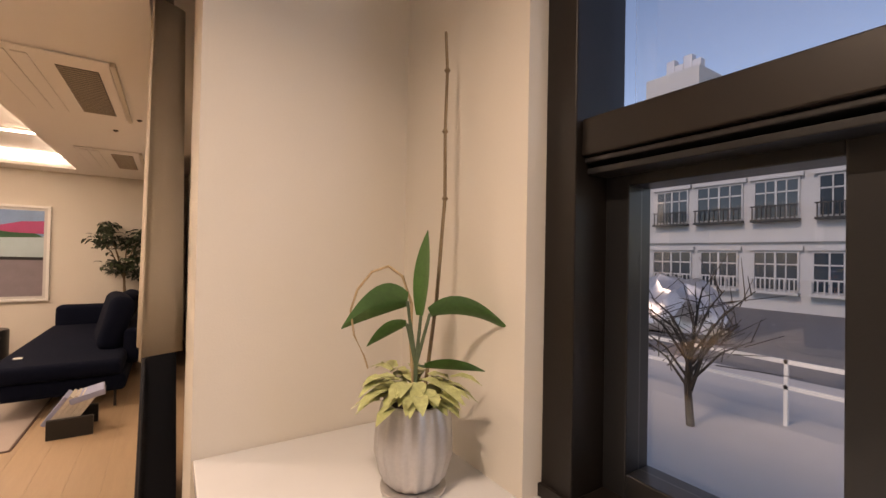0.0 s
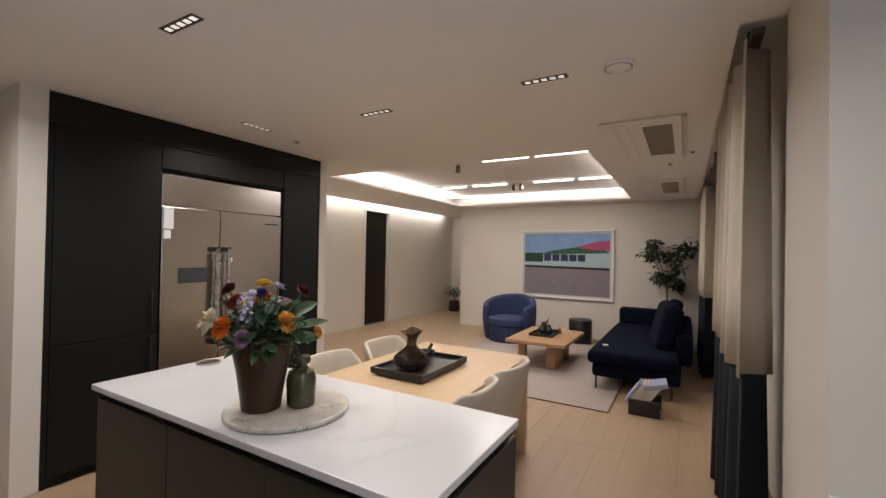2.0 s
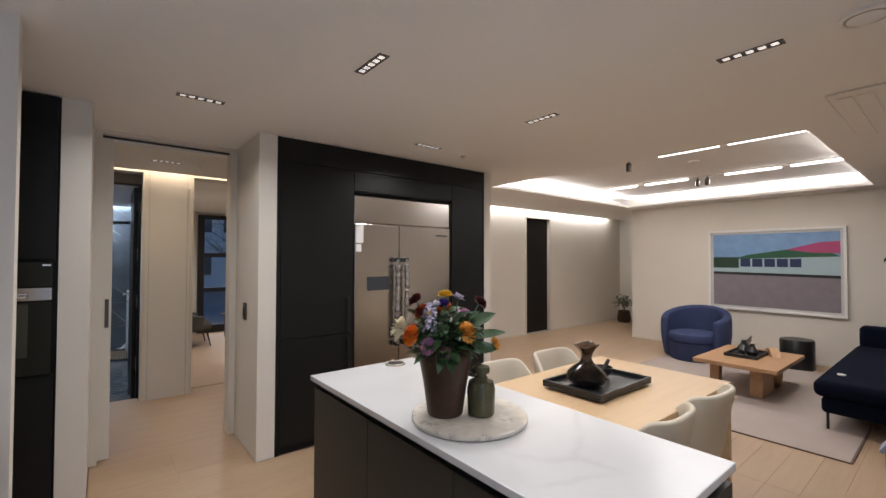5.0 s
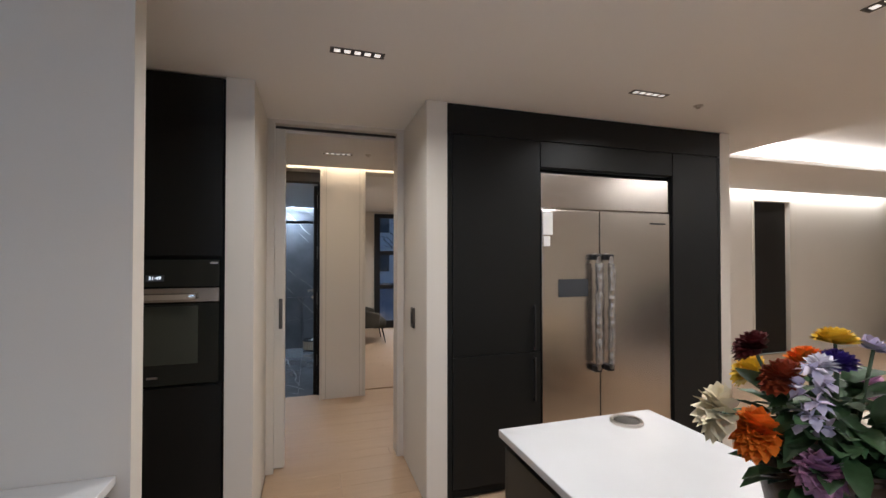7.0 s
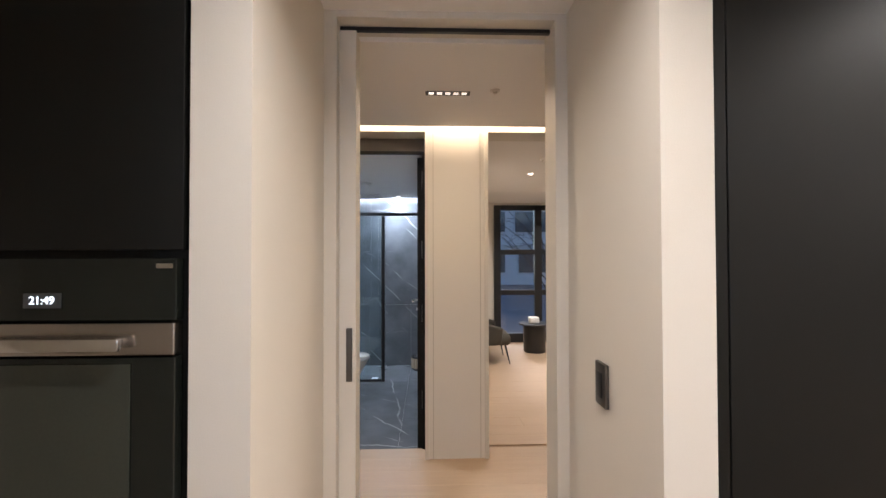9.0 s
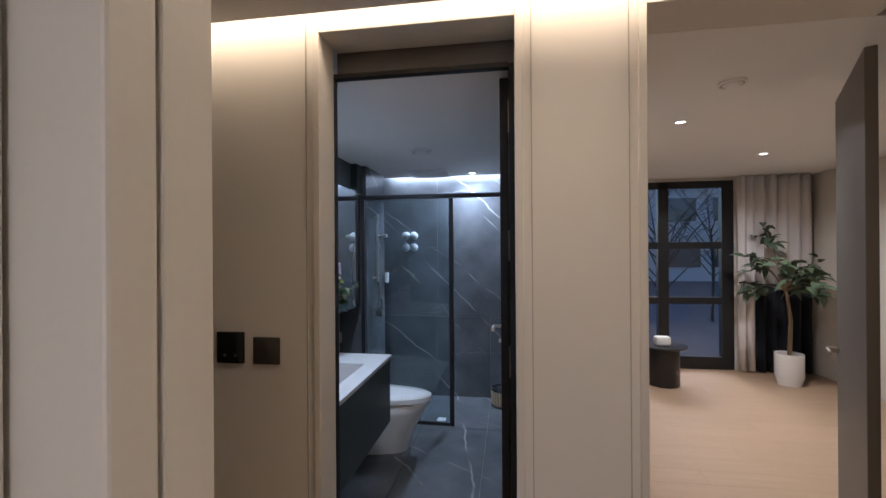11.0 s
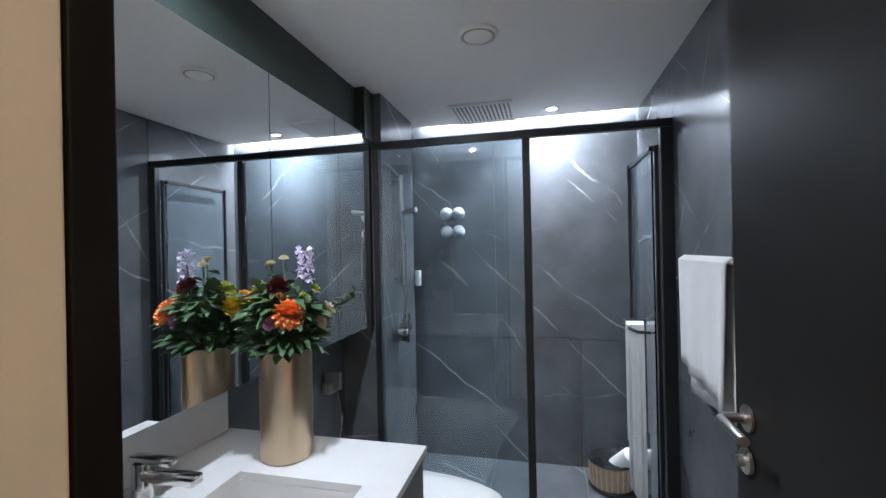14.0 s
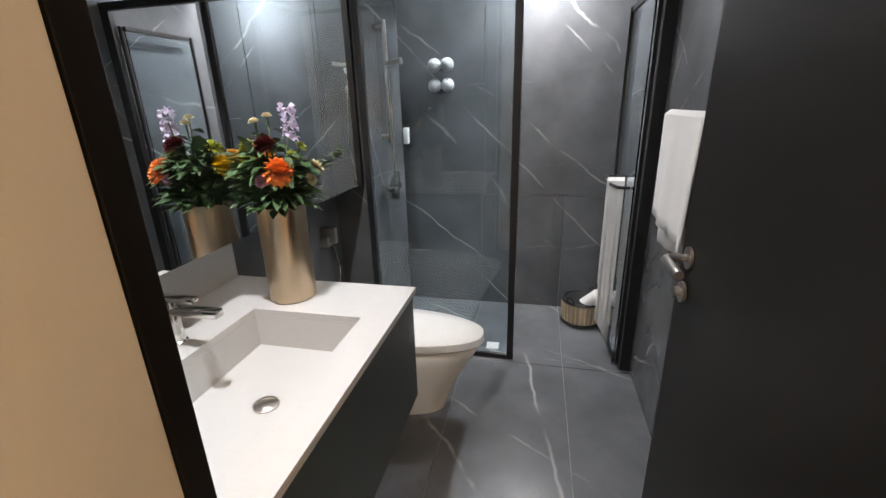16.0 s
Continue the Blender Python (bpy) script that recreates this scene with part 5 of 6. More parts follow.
bx0, bx1, by0, by1 = -1.245, -0.855, 6.58, 7.155
part("worktop", boxes((bx1, -0.745, 6.425, 7.415, 0.808, 0.83), (-1.512, bx0, 6.425, 7.415, 0.808, 0.83), (bx0, bx1, 6.425, by0, 0.808, 0.83), (bx0, bx1, by1, 7.415, 0.808, 0.83)), M_QUARTZ, bs, smooth=False)
bm = boxes((bx0 - 0.012, bx1 + 0.012, by0 - 0.012, by1 + 0.012, 0.675, 0.69), (bx0 - 0.012, bx0, by0, by1, 0.69, 0.807), (bx1, bx1 + 0.012, by0, by1, 0.69, 0.807), (bx0 - 0.012, bx1 + 0.012, by0 - 0.012, by0, 0.69, 0.807), (bx0 - 0.012, bx1 + 0.012, by1, by1 + 0.012, 0.69, 0.807))
part("basin", bm, M_QUARTZ, bs, "glossy white sunken basin", smooth=False)
part("backsplash", boxes((-1.512, -1.492, 6.425, 7.40, 0.831, 1.048)), M_QUARTZ, bs, "white quartz upstand", smooth=False)
dr = part("drain", lathe(bmesh.new(), [(0.036, 0.691), (0.036, 0.696), (0.031, 0.698), (0.029, 0.695), (0.026, 0.697), (0.004, 0.702)], (-1.03, 6.87, 0), 28), M_NICKEL, bs, "chrome drain ring")
fa = thing("basin_tap", (-1.33, 6.92, 0.83), "chrome single-lever basin tap", "tap")
part("body", lathe(bmesh.new(), [(0.028, 0.831), (0.028, 0.838), (0.023, 0.842), (0.023, 0.96), (0.02, 0.965)], (-1.33, 6.92, 0), 24), M_CHROME, fa)
bm = boxes((-1.33, -1.165, 6.902, 6.938, 0.925, 0.95), bev=0.006)
part("spout", bm, M_CHROME, fa)
part("lever", boxes((-1.36, -1.235, 6.905, 6.935, 0.966, 0.982), bev=0.005), M_CHROME, fa)
bv_ = thing("bath_vase", (-1.165, 7.275, 0.83), "tall champagne metal cylinder vase of mixed flowers", "vase")
WX, WY = -1.165, 7.275
part("cylinder", lathe(bmesh.new(), [(0.076, 0.831), (0.08, 0.835), (0.08, 1.168), (0.077, 1.168), (0.075, 1.13), (0.01, 1.13)], (WX, WY, 0), 48), M_BRASS, bv_)
BR = (0.81, 0.588)
bouquet(bv_, WX, WY, 1.165, 0.125, 0.30, [(*seen(a, f_, u, BR), r, mt, kd) for a, f_, u, r, mt, kd in (
    (0.005, 0.105, 0.12, 0.046, F_CO, "ball"), (-0.045, 0.10, 0.10, 0.02, F_PK, "ball"), (-0.02, 0.06, 0.20, 0.034, F_RD, "ball"), (0.06, 0.05, 0.275, 0.021, F_LI, "spike"), (0.125, 0.04, 0.12, 0.028, F_WH, "daisy"), (0.10, 0.06, 0.085, 0.022, F_WH, "ball"), (0.055, 0.06, 0.165, 0.02, F_YG, "daisy"), (0.085, 0.04, 0.19, 0.02, F_YG, "daisy"),
    (-0.085, -0.055, 0.125, 0.042, F_YE, "ball"), (-0.09, -0.10, 0.10, 0.03, F_PK, "ball"), (-0.02, -0.11, 0.14, 0.04, F_AP, "ball"), (-0.04, 0.02, 0.27, 0.016, F_WH, "ball"), (0.0, 0.0, 0.285, 0.016, F_WH, "ball"), (-0.07, -0.04, 0.19, 0.03, F_YG, "daisy"))], 31, 420, 0.06, ((-0.11, 0.06, 0.08), (-0.12, 0.02, 0.15), (-0.07, 0.09, 0.06), (0.03, 0.1, 0.05), (-0.09, 0.0, 0.23), (0.10, 0.07, 0.06)), BR)
bm = bmesh.new()
rng = random.Random(6)
for i in range(40):
    s = i / 40
    leaf(bm, (WX + 0.09 + 0.09 * s, WY + 0.06 + 0.08 * s, 1.225 + 0.10 * s + 0.02 * rng.random()), (rng.gauss(0, 1), rng.gauss(0, 1), rng.random()), 0.032, 0.022, 0.1, 2)
part("eucalyptus", bm, M_LEAF2, bv_, "grey-green eucalyptus sprig")

to = thing("toilet", (-0.9, 7.86, FB), "white one-piece ceramic toilet with closed lid", "toilet")


def oval(bm, rows, n=40):
    """Egg-shaped rings along x: (x back, x front, half width, z)."""
    rings = []
    for xb, xf, w, z in rows:
        ring = []
        for i in range(n):
            a = 2 * math.pi * i / n
            c, s = math.cos(a), math.sin(a)
            mid = xb + (xf - xb) * 0.45
            x = mid + (xf - mid) * c if c > 0 else mid + (mid - xb) * (-(abs(c) ** 0.55))
            ring.append(bm.verts.new((x, 7.86 + w * (abs(s) ** 0.85) * (1 if s > 0 else -1), z)))
        rings.append(ring)
    for a, b in zip(rings, rings[1:]):
        for i in range(n):
            bm.faces.new((a[i], a[(i + 1) % n], b[(i + 1) % n], b[i]))
    bm.faces.new(list(reversed(rings[0])))
    bm.faces.new(rings[-1])
    return bm


part("bowl", oval(bmesh.new(), [(-1.50, -0.75, 0.145, FB), (-1.50, -0.74, 0.15, FB + 0.03), (-1.50, -0.68, 0.165, FB + 0.18), (-1.50, -0.60, 0.182, FB + 0.32), (-1.50, -0.56, 0.185, FB + 0.39), (-1.50, -0.56, 0.18, FB + 0.40)]), M_WHITE, to)
part("lid", oval(bmesh.new(), [(-1.48, -0.55, 0.19, FB + 0.405), (-1.48, -0.54, 0.195, FB + 0.415), (-1.48, -0.545, 0.193, FB + 0.45), (-1.48, -0.57, 0.18, FB + 0.462), (-1.40, -0.7, 0.1, FB + 0.47)]), M_WHITE, to)
part("rear_housing", boxes((-1.505, -1.24, 7.68, 8.04, FB + 0.40, FB + 0.53), bev=0.03, seg=4), M_WHITE, to)
bd = thing("bidet_spray", (-1.46, 8.15, 0.7), "chrome hand spray holder on the marble wall", "hand spray")
part("holder", boxes((-1.512, -1.46, 8.10, 8.17, 0.72, 0.78), (-1.512, -1.42, 8.12, 8.15, 0.74, 0.83), bev=0.006), M_NICKEL, bd)
part("hose", tube(bmesh.new(), [(-1.45, 8.135, 0.75), (-1.42, 8.14, 0.6), (-1.44, 8.15, 0.45), (-1.51, 8.16, 0.4)], 0.007, 8), M_CHROME, bd)

sc = thing("shower_screen", (-0.5, 8.35, FB), "black-framed glass shower screen with open doorway", "shower screen")
part("header", boxes((-1.30, 0.27, 8.335, 8.37, 2.05, 2.09), bev=0.002), M_BLACK, sc, smooth=False)
for a, b in ((-1.30, -1.265), (-0.46, -0.42), (0.205, 0.27)):
    part("post", boxes((a, b, 8.335, 8.37, FB + 0.002, 2.048), bev=0.002), M_BLACK, sc, smooth=False)
part("bottom_rail", boxes((-1.262, -0.462, 8.34, 8.365, FB + 0.002, FB + 0.03), bev=0.002), M_BLACK, sc, smooth=False)
g = part("glass_panel", boxes((-1.262, -0.462, 8.348, 8.356, FB + 0.032, 2.046)), M_SHOWER, sc, smooth=False)
g.visible_shadow = False
dd = part("door", boxes((0.185, 0.205, 8.375, 8.39, FB + 0.02, 1.97), (0.155, 0.175, 8.90, 8.915, FB + 0.02, 1.97), bev=0.001), M_BLACK, sc, "open glass shower door", smooth=False)
bm = boxes((0.165, 0.19, 8.392, 8.898, FB + 0.02, FB + 0.045), (0.165, 0.19, 8.392, 8.898, 1.945, 1.97))
part("door_rail", bm, M_BLACK, dd, smooth=False)
g = part("door_glass", boxes((0.174, 0.182, 8.392, 8.898, FB + 0.047, 1.943)), M_SHOWER, dd, smooth=False)
g.visible_shadow = False
part("towel_bar", tube(bmesh.new(), [(0.17, 8.45, 1.02), (0.11, 8.46, 1.02), (0.09, 8.55, 1.02), (0.09, 8.75, 1.02), (0.11, 8.84, 1.02), (0.17, 8.85, 1.02)], 0.009, 10), M_BLACK, dd)


def towel(name, p0, p1, z, front, backd, label, out, seed):
    """Cloth folded over a bar from p0 to p1."""
    rng = random.Random(seed)
    bm = bmesh.new()
    a, b = Vector((*p0, z)), Vector((*p1, z))
    n = 18
    cols = []
    for i in range(n + 1):
        s = i / n
        c = a.lerp(b, s)
        w = 0.008 * math.sin(s * 9 + seed) + 0.006 * math.sin(s * 21)
        col = []
        for k in range(9):
            u = k / 8
            col.append(bm.verts.new(c + Vector(out) * (0.018 + w * u + 0.004 * u) + Vector((0, 0, -front * u * (1 + 0.18 * s)))))
        col.insert(0, bm.verts.new(c + Vector((0, 0, 0.016))))
        for k in range(7):
            u = k / 6
            col.insert(0, bm.verts.new(c - Vector(out) * (0.016 - w * u * 0.5) + Vector((0, 0, -backd * u * (1 + 0.08 * (1 - s))))))
        cols.append(col)
    for x, y in zip(cols, cols[1:]):
        for k in range(len(x) - 1):
            bm.faces.new((x[k], x[k + 1], y[k + 1], y[k]))
    ob = single(name, bm, M_TOWEL, label, "towel", "bath towels")
    s = ob.modifiers.new("thick", "SOLIDIFY")
    s.thickness, s.offset = 0.008, 0
    return ob


towel("towel", (0.075, 8.60), (0.165, 8.60), 1.035, 0.88, 0.6, "long white towel hanging on the shower door bar", (0, -1, 0), 2)
tr_ = thing("towel_rail", (0.27, 7.7, 1.41), "slim steel towel rail on the marble wall", "towel rail")
part("bar", tube(bmesh.new(), [(0.20, 7.36, 1.41), (0.20, 8.04, 1.41)], 0.009, 12), M_NICKEL, tr_)
for y in (7.38, 8.02):
    part("bracket", tube(bmesh.new(), [(0.20, y, 1.41), (0.268, y, 1.41)], 0.007, 10), M_NICKEL, tr_)
towel("towel", (0.20, 8.0), (0.20, 7.55), 1.41, 0.40, 0.5, "white bath towel draped unevenly over the rail", (-1, 0, 0), 5)
ba = thing("basket", (0.05, 8.95, FB), "small wicker basket with black rim and rolled towels", "basket")
part("weave", lathe(bmesh.new(), [(0.115, FB + 0.003), (0.13, FB + 0.03), (0.135, FB + 0.17), (0.127, FB + 0.17), (0.12, FB + 0.04), (0.01, FB + 0.03)], (0.03, 8.93, 0), 60), M_WICKER, ba)
for k in range(26):
    a = k * 2 * math.pi / 26
    part("stave", tube(bmesh.new(), [(0.03 + 0.131 * math.cos(a), 8.93 + 0.131 * math.sin(a), FB + 0.03), (0.03 + 0.137 * math.cos(a), 8.93 + 0.137 * math.sin(a), FB + 0.16)], 0.0045, 6), M_STRAW, ba)
for z in (0.014, 0.172):
    part("band", lathe(bmesh.new(), [(0.13, FB + z - 0.012), (0.142, FB + z), (0.13, FB + z + 0.012), (0.12, FB + z)], (0.03, 8.93, 0), 40), M_BLACK, ba, "black woven band")
for a in (0.9, 4.0):
    part("handle", tube(bmesh.new(), [(0.03 + 0.135 * math.cos(a + q * 0.09), 8.93 + 0.135 * math.sin(a + q * 0.09), FB + 0.175 + 0.05 * math.cos(q * 0.524)) for q in (-3, -2, -1, 0, 1, 2, 3)], 0.007, 8), M_BLACK, ba, "black loop handle")
bm = lathe(bmesh.new(), [(0.04, 0), (0.05, 0.01), (0.05, 0.2), (0.03, 0.215)], (0, 0, 0), 24)
bmesh.ops.transform(bm, matrix=pose(0.03, 8.93, 0.06, 30, 35, 0), verts=bm.verts)
single("rolled_towel", bm, M_TOWEL, "rolled white hand towel in the basket", "towel")

M_FROST = paint("frosted_globe", (0.42, 0.43, 0.44), 0.35)
wl = thing("wall_light", (-1.0, 9.14, 1.66), "four round frosted glass globes on the shower wall", "wall light")
for dx in (-0.045, 0.045):
    for z in (1.60, 1.73):
        part("globe", lathe(bmesh.new(), [(0.004, -0.046)] + [(0.046 * math.sin(math.pi * k / 12), -0.046 * math.cos(math.pi * k / 12)) for k in range(1, 12)] + [(0.004, 0.046)], (-1.0 + dx, 9.09, z), 20), M_FROST, wl)
sh = thing("shower_set", (-1.25, 8.65, 1.2), "steel shower rail with hand shower and mixer", "shower")
part("rail", tube(bmesh.new(), [(-1.20, 8.54, 1.26), (-1.20, 8.54, 1.93)], 0.013, 12), M_NICKEL, sh)
for z in (1.30, 1.90):
    part("bracket", tube(bmesh.new(), [(-1.20, 8.54, z), (-1.257, 8.54, z)], 0.012, 10), M_NICKEL, sh)
part("hand_shower", tube(bmesh.new(), [(-1.20, 8.54, 1.70), (-1.15, 8.53, 1.71), (-1.10, 8.52, 1.715)], 0.013, 10, 0.018), M_NICKEL, sh)
part("hose", tube(bmesh.new(), [(-1.19, 8.53, 1.69), (-1.17, 8.50, 1.45), (-1.17, 8.50, 1.2), (-1.19, 8.52, 1.06), (-1.22, 8.54, 1.0)], 0.007, 8), M_CHROME, sh)
part("mixer", boxes((-1.257, -1.17, 8.46, 8.62, 0.97, 1.01), (-1.20, -1.16, 8.52, 8.56, 1.01, 1.09), (-1.257, -1.15, 8.48, 8.51, 0.92, 1.0), bev=0.01, seg=3), M_CHROME, sh)
single("soap_dispenser", boxes((-1.245, -1.21, 8.93, 8.98, 1.22, 1.33), bev=0.006), M_WHITE, "small white dispenser on the shower ledge", "dispenser")
single("floor_drain", boxes((-0.60, -0.52, 8.44, 8.52, FB + 0.001, FB + 0.006), bev=0.002), M_QUARTZ, "small square pale floor drain cover", "drain")
vt = thing("exhaust_vent", (-0.73, 8.78, 2.378), "square white ceiling exhaust vent with slats", "vent")
part("backing", boxes((-0.91, -0.55, 8.70, 9.05, 2.3725, 2.377)), paint("vent_grey", (0.16, 0.16, 0.165)), vt, smooth=False)
part("frame", boxes((-0.93, -0.53, 8.68, 8.70, 2.364, 2.377), (-0.93, -0.53, 9.05, 9.07, 2.364, 2.377), (-0.93, -0.91, 8.70, 9.05, 2.364, 2.377), (-0.55, -0.53, 8.70, 9.05, 2.364, 2.377)), M_CEIL, vt, smooth=False)
for i in range(13):
    x = -0.90 + i * 0.027
    part("slat", boxes((x, x + 0.014, 8.702, 9.048, 2.365, 2.3715)), M_CEIL, vt, smooth=False)


def spot_ring(x, y, z, mat, group):
    d = thing("recessed_spotlight", (x, y, z), "small round recessed ceiling spotlight, lit", "ceiling light", group)
    part("ring", lathe(bmesh.new(), [(0.042, -0.001), (0.042, -0.005), (0.032, -0.006), (0.032, -0.001)], (x, y, z), 28), M_CEIL, d)
    part("lens", lathe(bmesh.new(), [(0.031, -0.0005), (0.031, -0.004), (0.004, -0.0045)], (x, y, z), 24), mat, d)


spot_ring(-0.29, 8.93, 2.378, M_GLOWC, "bathroom spotlights")
spot_ring(-0.97, 6.84, 2.378, M_GLOWC, "bathroom spotlights")
spot_ring(1.315, 7.775, 2.487, M_GLOW, "bedroom spotlights")
spot_ring(2.54, 9.03, 2.487, M_GLOW, "bedroom spotlights")

# bathroom door leaf
dl = thing("door_2", (0.08, 6.42, FB), "dark brown bathroom door standing open inwards", "door")
dl["kind"] = "structure"
part("leaf", boxes((0.045, 0.085, 6.425, 7.14, FB + 0.01, 2.35), bev=0.003), M_DOOR, dl, smooth=False)
hn = part("handle", lathe(bmesh.new(), [(0.003, 0.0), (0.027, 0.002), (0.027, 0.008), (0.012, 0.01), (0.010, 0.012)], (0, 0, 0), 24), M_NICKEL, dl, "satin nickel lever handle")
hn.data.transform(pose(0.045, 7.075, 1.11, 0, -90, 0))
part("lever", tube(bmesh.new(), [(0.038, 7.075, 1.11), (0.0, 7.075, 1.11), (-0.012, 7.065, 1.11), (-0.012, 6.96, 1.108)], 0.010, 12), M_NICKEL, hn)
kn = part("thumb_turn", lathe(bmesh.new(), [(0.003, 0.0), (0.026, 0.002), (0.026, 0.010), (0.012, 0.012), (0.012, 0.025), (0.004, 0.026)], (0, 0, 0), 24), M_NICKEL, dl)
kn.data.transform(pose(0.045, 7.08, 1.02, 0, -90, 0))
for z in (0.3, 1.0, 1.52, 2.1):
    part("hinge", boxes((0.082, 0.098, 6.405, 6.424, z, z + 0.14), bev=0.003), M_NICKEL, dl, "steel concealed hinge")
bd2 = thing("door_3", (1.50, 6.42, 0), "taupe bedroom door standing half open", "door")
bd2["kind"] = "structure"
bm = boxes((0, 0.80, -0.02, 0.02, 0.01, 2.38), bev=0.003)
bmesh.ops.transform(bm, matrix=pose(1.52, 6.43, 0, 0, 0, 62), verts=bm.verts)
part("leaf", bm, M_BROWN, bd2, smooth=False)
bm = boxes((0.72, 0.745, 0.021, 0.07, 1.0, 1.03), (0.62, 0.745, 0.06, 0.075, 1.005, 1.025), bev=0.004)
bmesh.ops.transform(bm, matrix=pose(1.52, 6.43, 0, 0, 0, 62), verts=bm.verts)
part("handle", bm, M_NICKEL, bd2)

# ---- bedroom ----
bt = thing("side_table", (1.84, 9.72, 0), "round black side table by the window", "side table")
part("top", lathe(bmesh.new(), [(0.24, 0.43), (0.25, 0.44), (0.25, 0.455), (0.01, 0.46)], (1.84, 9.72, 0), 32), M_BLACK, bt)
part("column", lathe(bmesh.new(), [(0.17, 0.0), (0.175, 0.01), (0.175, 0.43), (0.16, 0.43)], (1.84, 9.72, 0), 28), M_BLACK, bt)
single("tissue_box", boxes((1.74, 1.90, 9.62, 9.74, 0.461, 0.56), bev=0.02, seg=3), M_TOWEL, "cream tissue box on the side table", "tissue box")
LX, LY = 0.98, 9.2
M_OLIVE = material("olive_wool", (0.055, 0.048, 0.036), 0.9, var=0.12, scale=6, bump=0.3, fine=260)
lc = thing("lounge_chair", (LX, LY, 0), "dark olive upholstered lounge chair with pointed legs", "armchair")
part("seat", boxes((LX - 0.33, LX + 0.33, LY - 0.3, LY + 0.3, 0.26, 0.43), bev=0.07, seg=4), M_OLIVE, lc)
bm = bmesh.new()
rings = []
for lev in range(5):
    s = lev / 4
    ring = []
    for i in range(25):
        a = radians(60 + 240 * i / 24)
        k = (0.5 - 0.5 * math.cos(a)) ** 1.2
        ring.append(bm.verts.new((LX + (0.36 + 0.04 * s) * math.cos(a), LY + (0.34 + 0.03 * s) * math.sin(a), 0.28 + (0.20 + 0.24 * k) * s)))
    rings.append(ring)
for ra_, rb_ in zip(rings, rings[1:]):
    for i in range(24):
        bm.faces.new((ra_[i], ra_[i + 1], rb_[i + 1], rb_[i]))
ob = part("backrest", bm, M_OLIVE, lc, "curved wrap-around back and arms")
sm = ob.modifiers.new("thick", "SOLIDIFY")
sm.thickness, sm.offset = 0.07, 0
bv = ob.modifiers.new("round", "BEVEL")
bv.width, bv.segments, bv.angle_limit = 0.03, 3, radians(60)
for sx in (-1, 1):
    for sy in (-1, 1):
        part("leg", tube(bmesh.new(), [(LX + 0.25 * sx, LY + 0.22 * sy, 0.27), (LX + 0.31 * sx, LY + 0.27 * sy, 0.0)], 0.016, 8, 0.007), M_BLACK, lc)

# ---- outside ----
G = -0.6
setting("ground", boxes((-300, 300, -500, -0.95, G - 0.1, G), (-300, 300, 10.9, 500, G - 0.1, G)), material("asphalt", (0.11, 0.11, 0.115), 0.8, var=0.2, scale=0.8, bump=0.3), "grey asphalt ground outside", "ground")
setting("pavement", boxes((-20, 30, -8.5, -3.4, G, G + 0.12)), material("paving", (0.46, 0.43, 0.40), 0.85, var=0.1, scale=2), "pale paved footway", "pavement")
rl = thing("railing", (3.0, -6.0, G), "painted steel railing along the street", "railing")
for z in (0.55, 0.85):
    part("rail", boxes((-8, 16, -6.02, -5.98, G + z, G + z + 0.05)), M_WHITE, rl, smooth=False)
for i in range(13):
    part("post", boxes((-8 + i * 2, -7.96 + i * 2, -6.02, -5.98, G + 0.12, G + 0.9)), M_WHITE, rl, smooth=False)
M_FAC = material("facade_stone", (0.42, 0.43, 0.44), 0.8, var=0.10, scale=1.2, bump=0.2, fine=20)
M_WIN = material("facade_window", (0.03, 0.045, 0.06), 0.1, var=0.3, scale=1, bump=0)


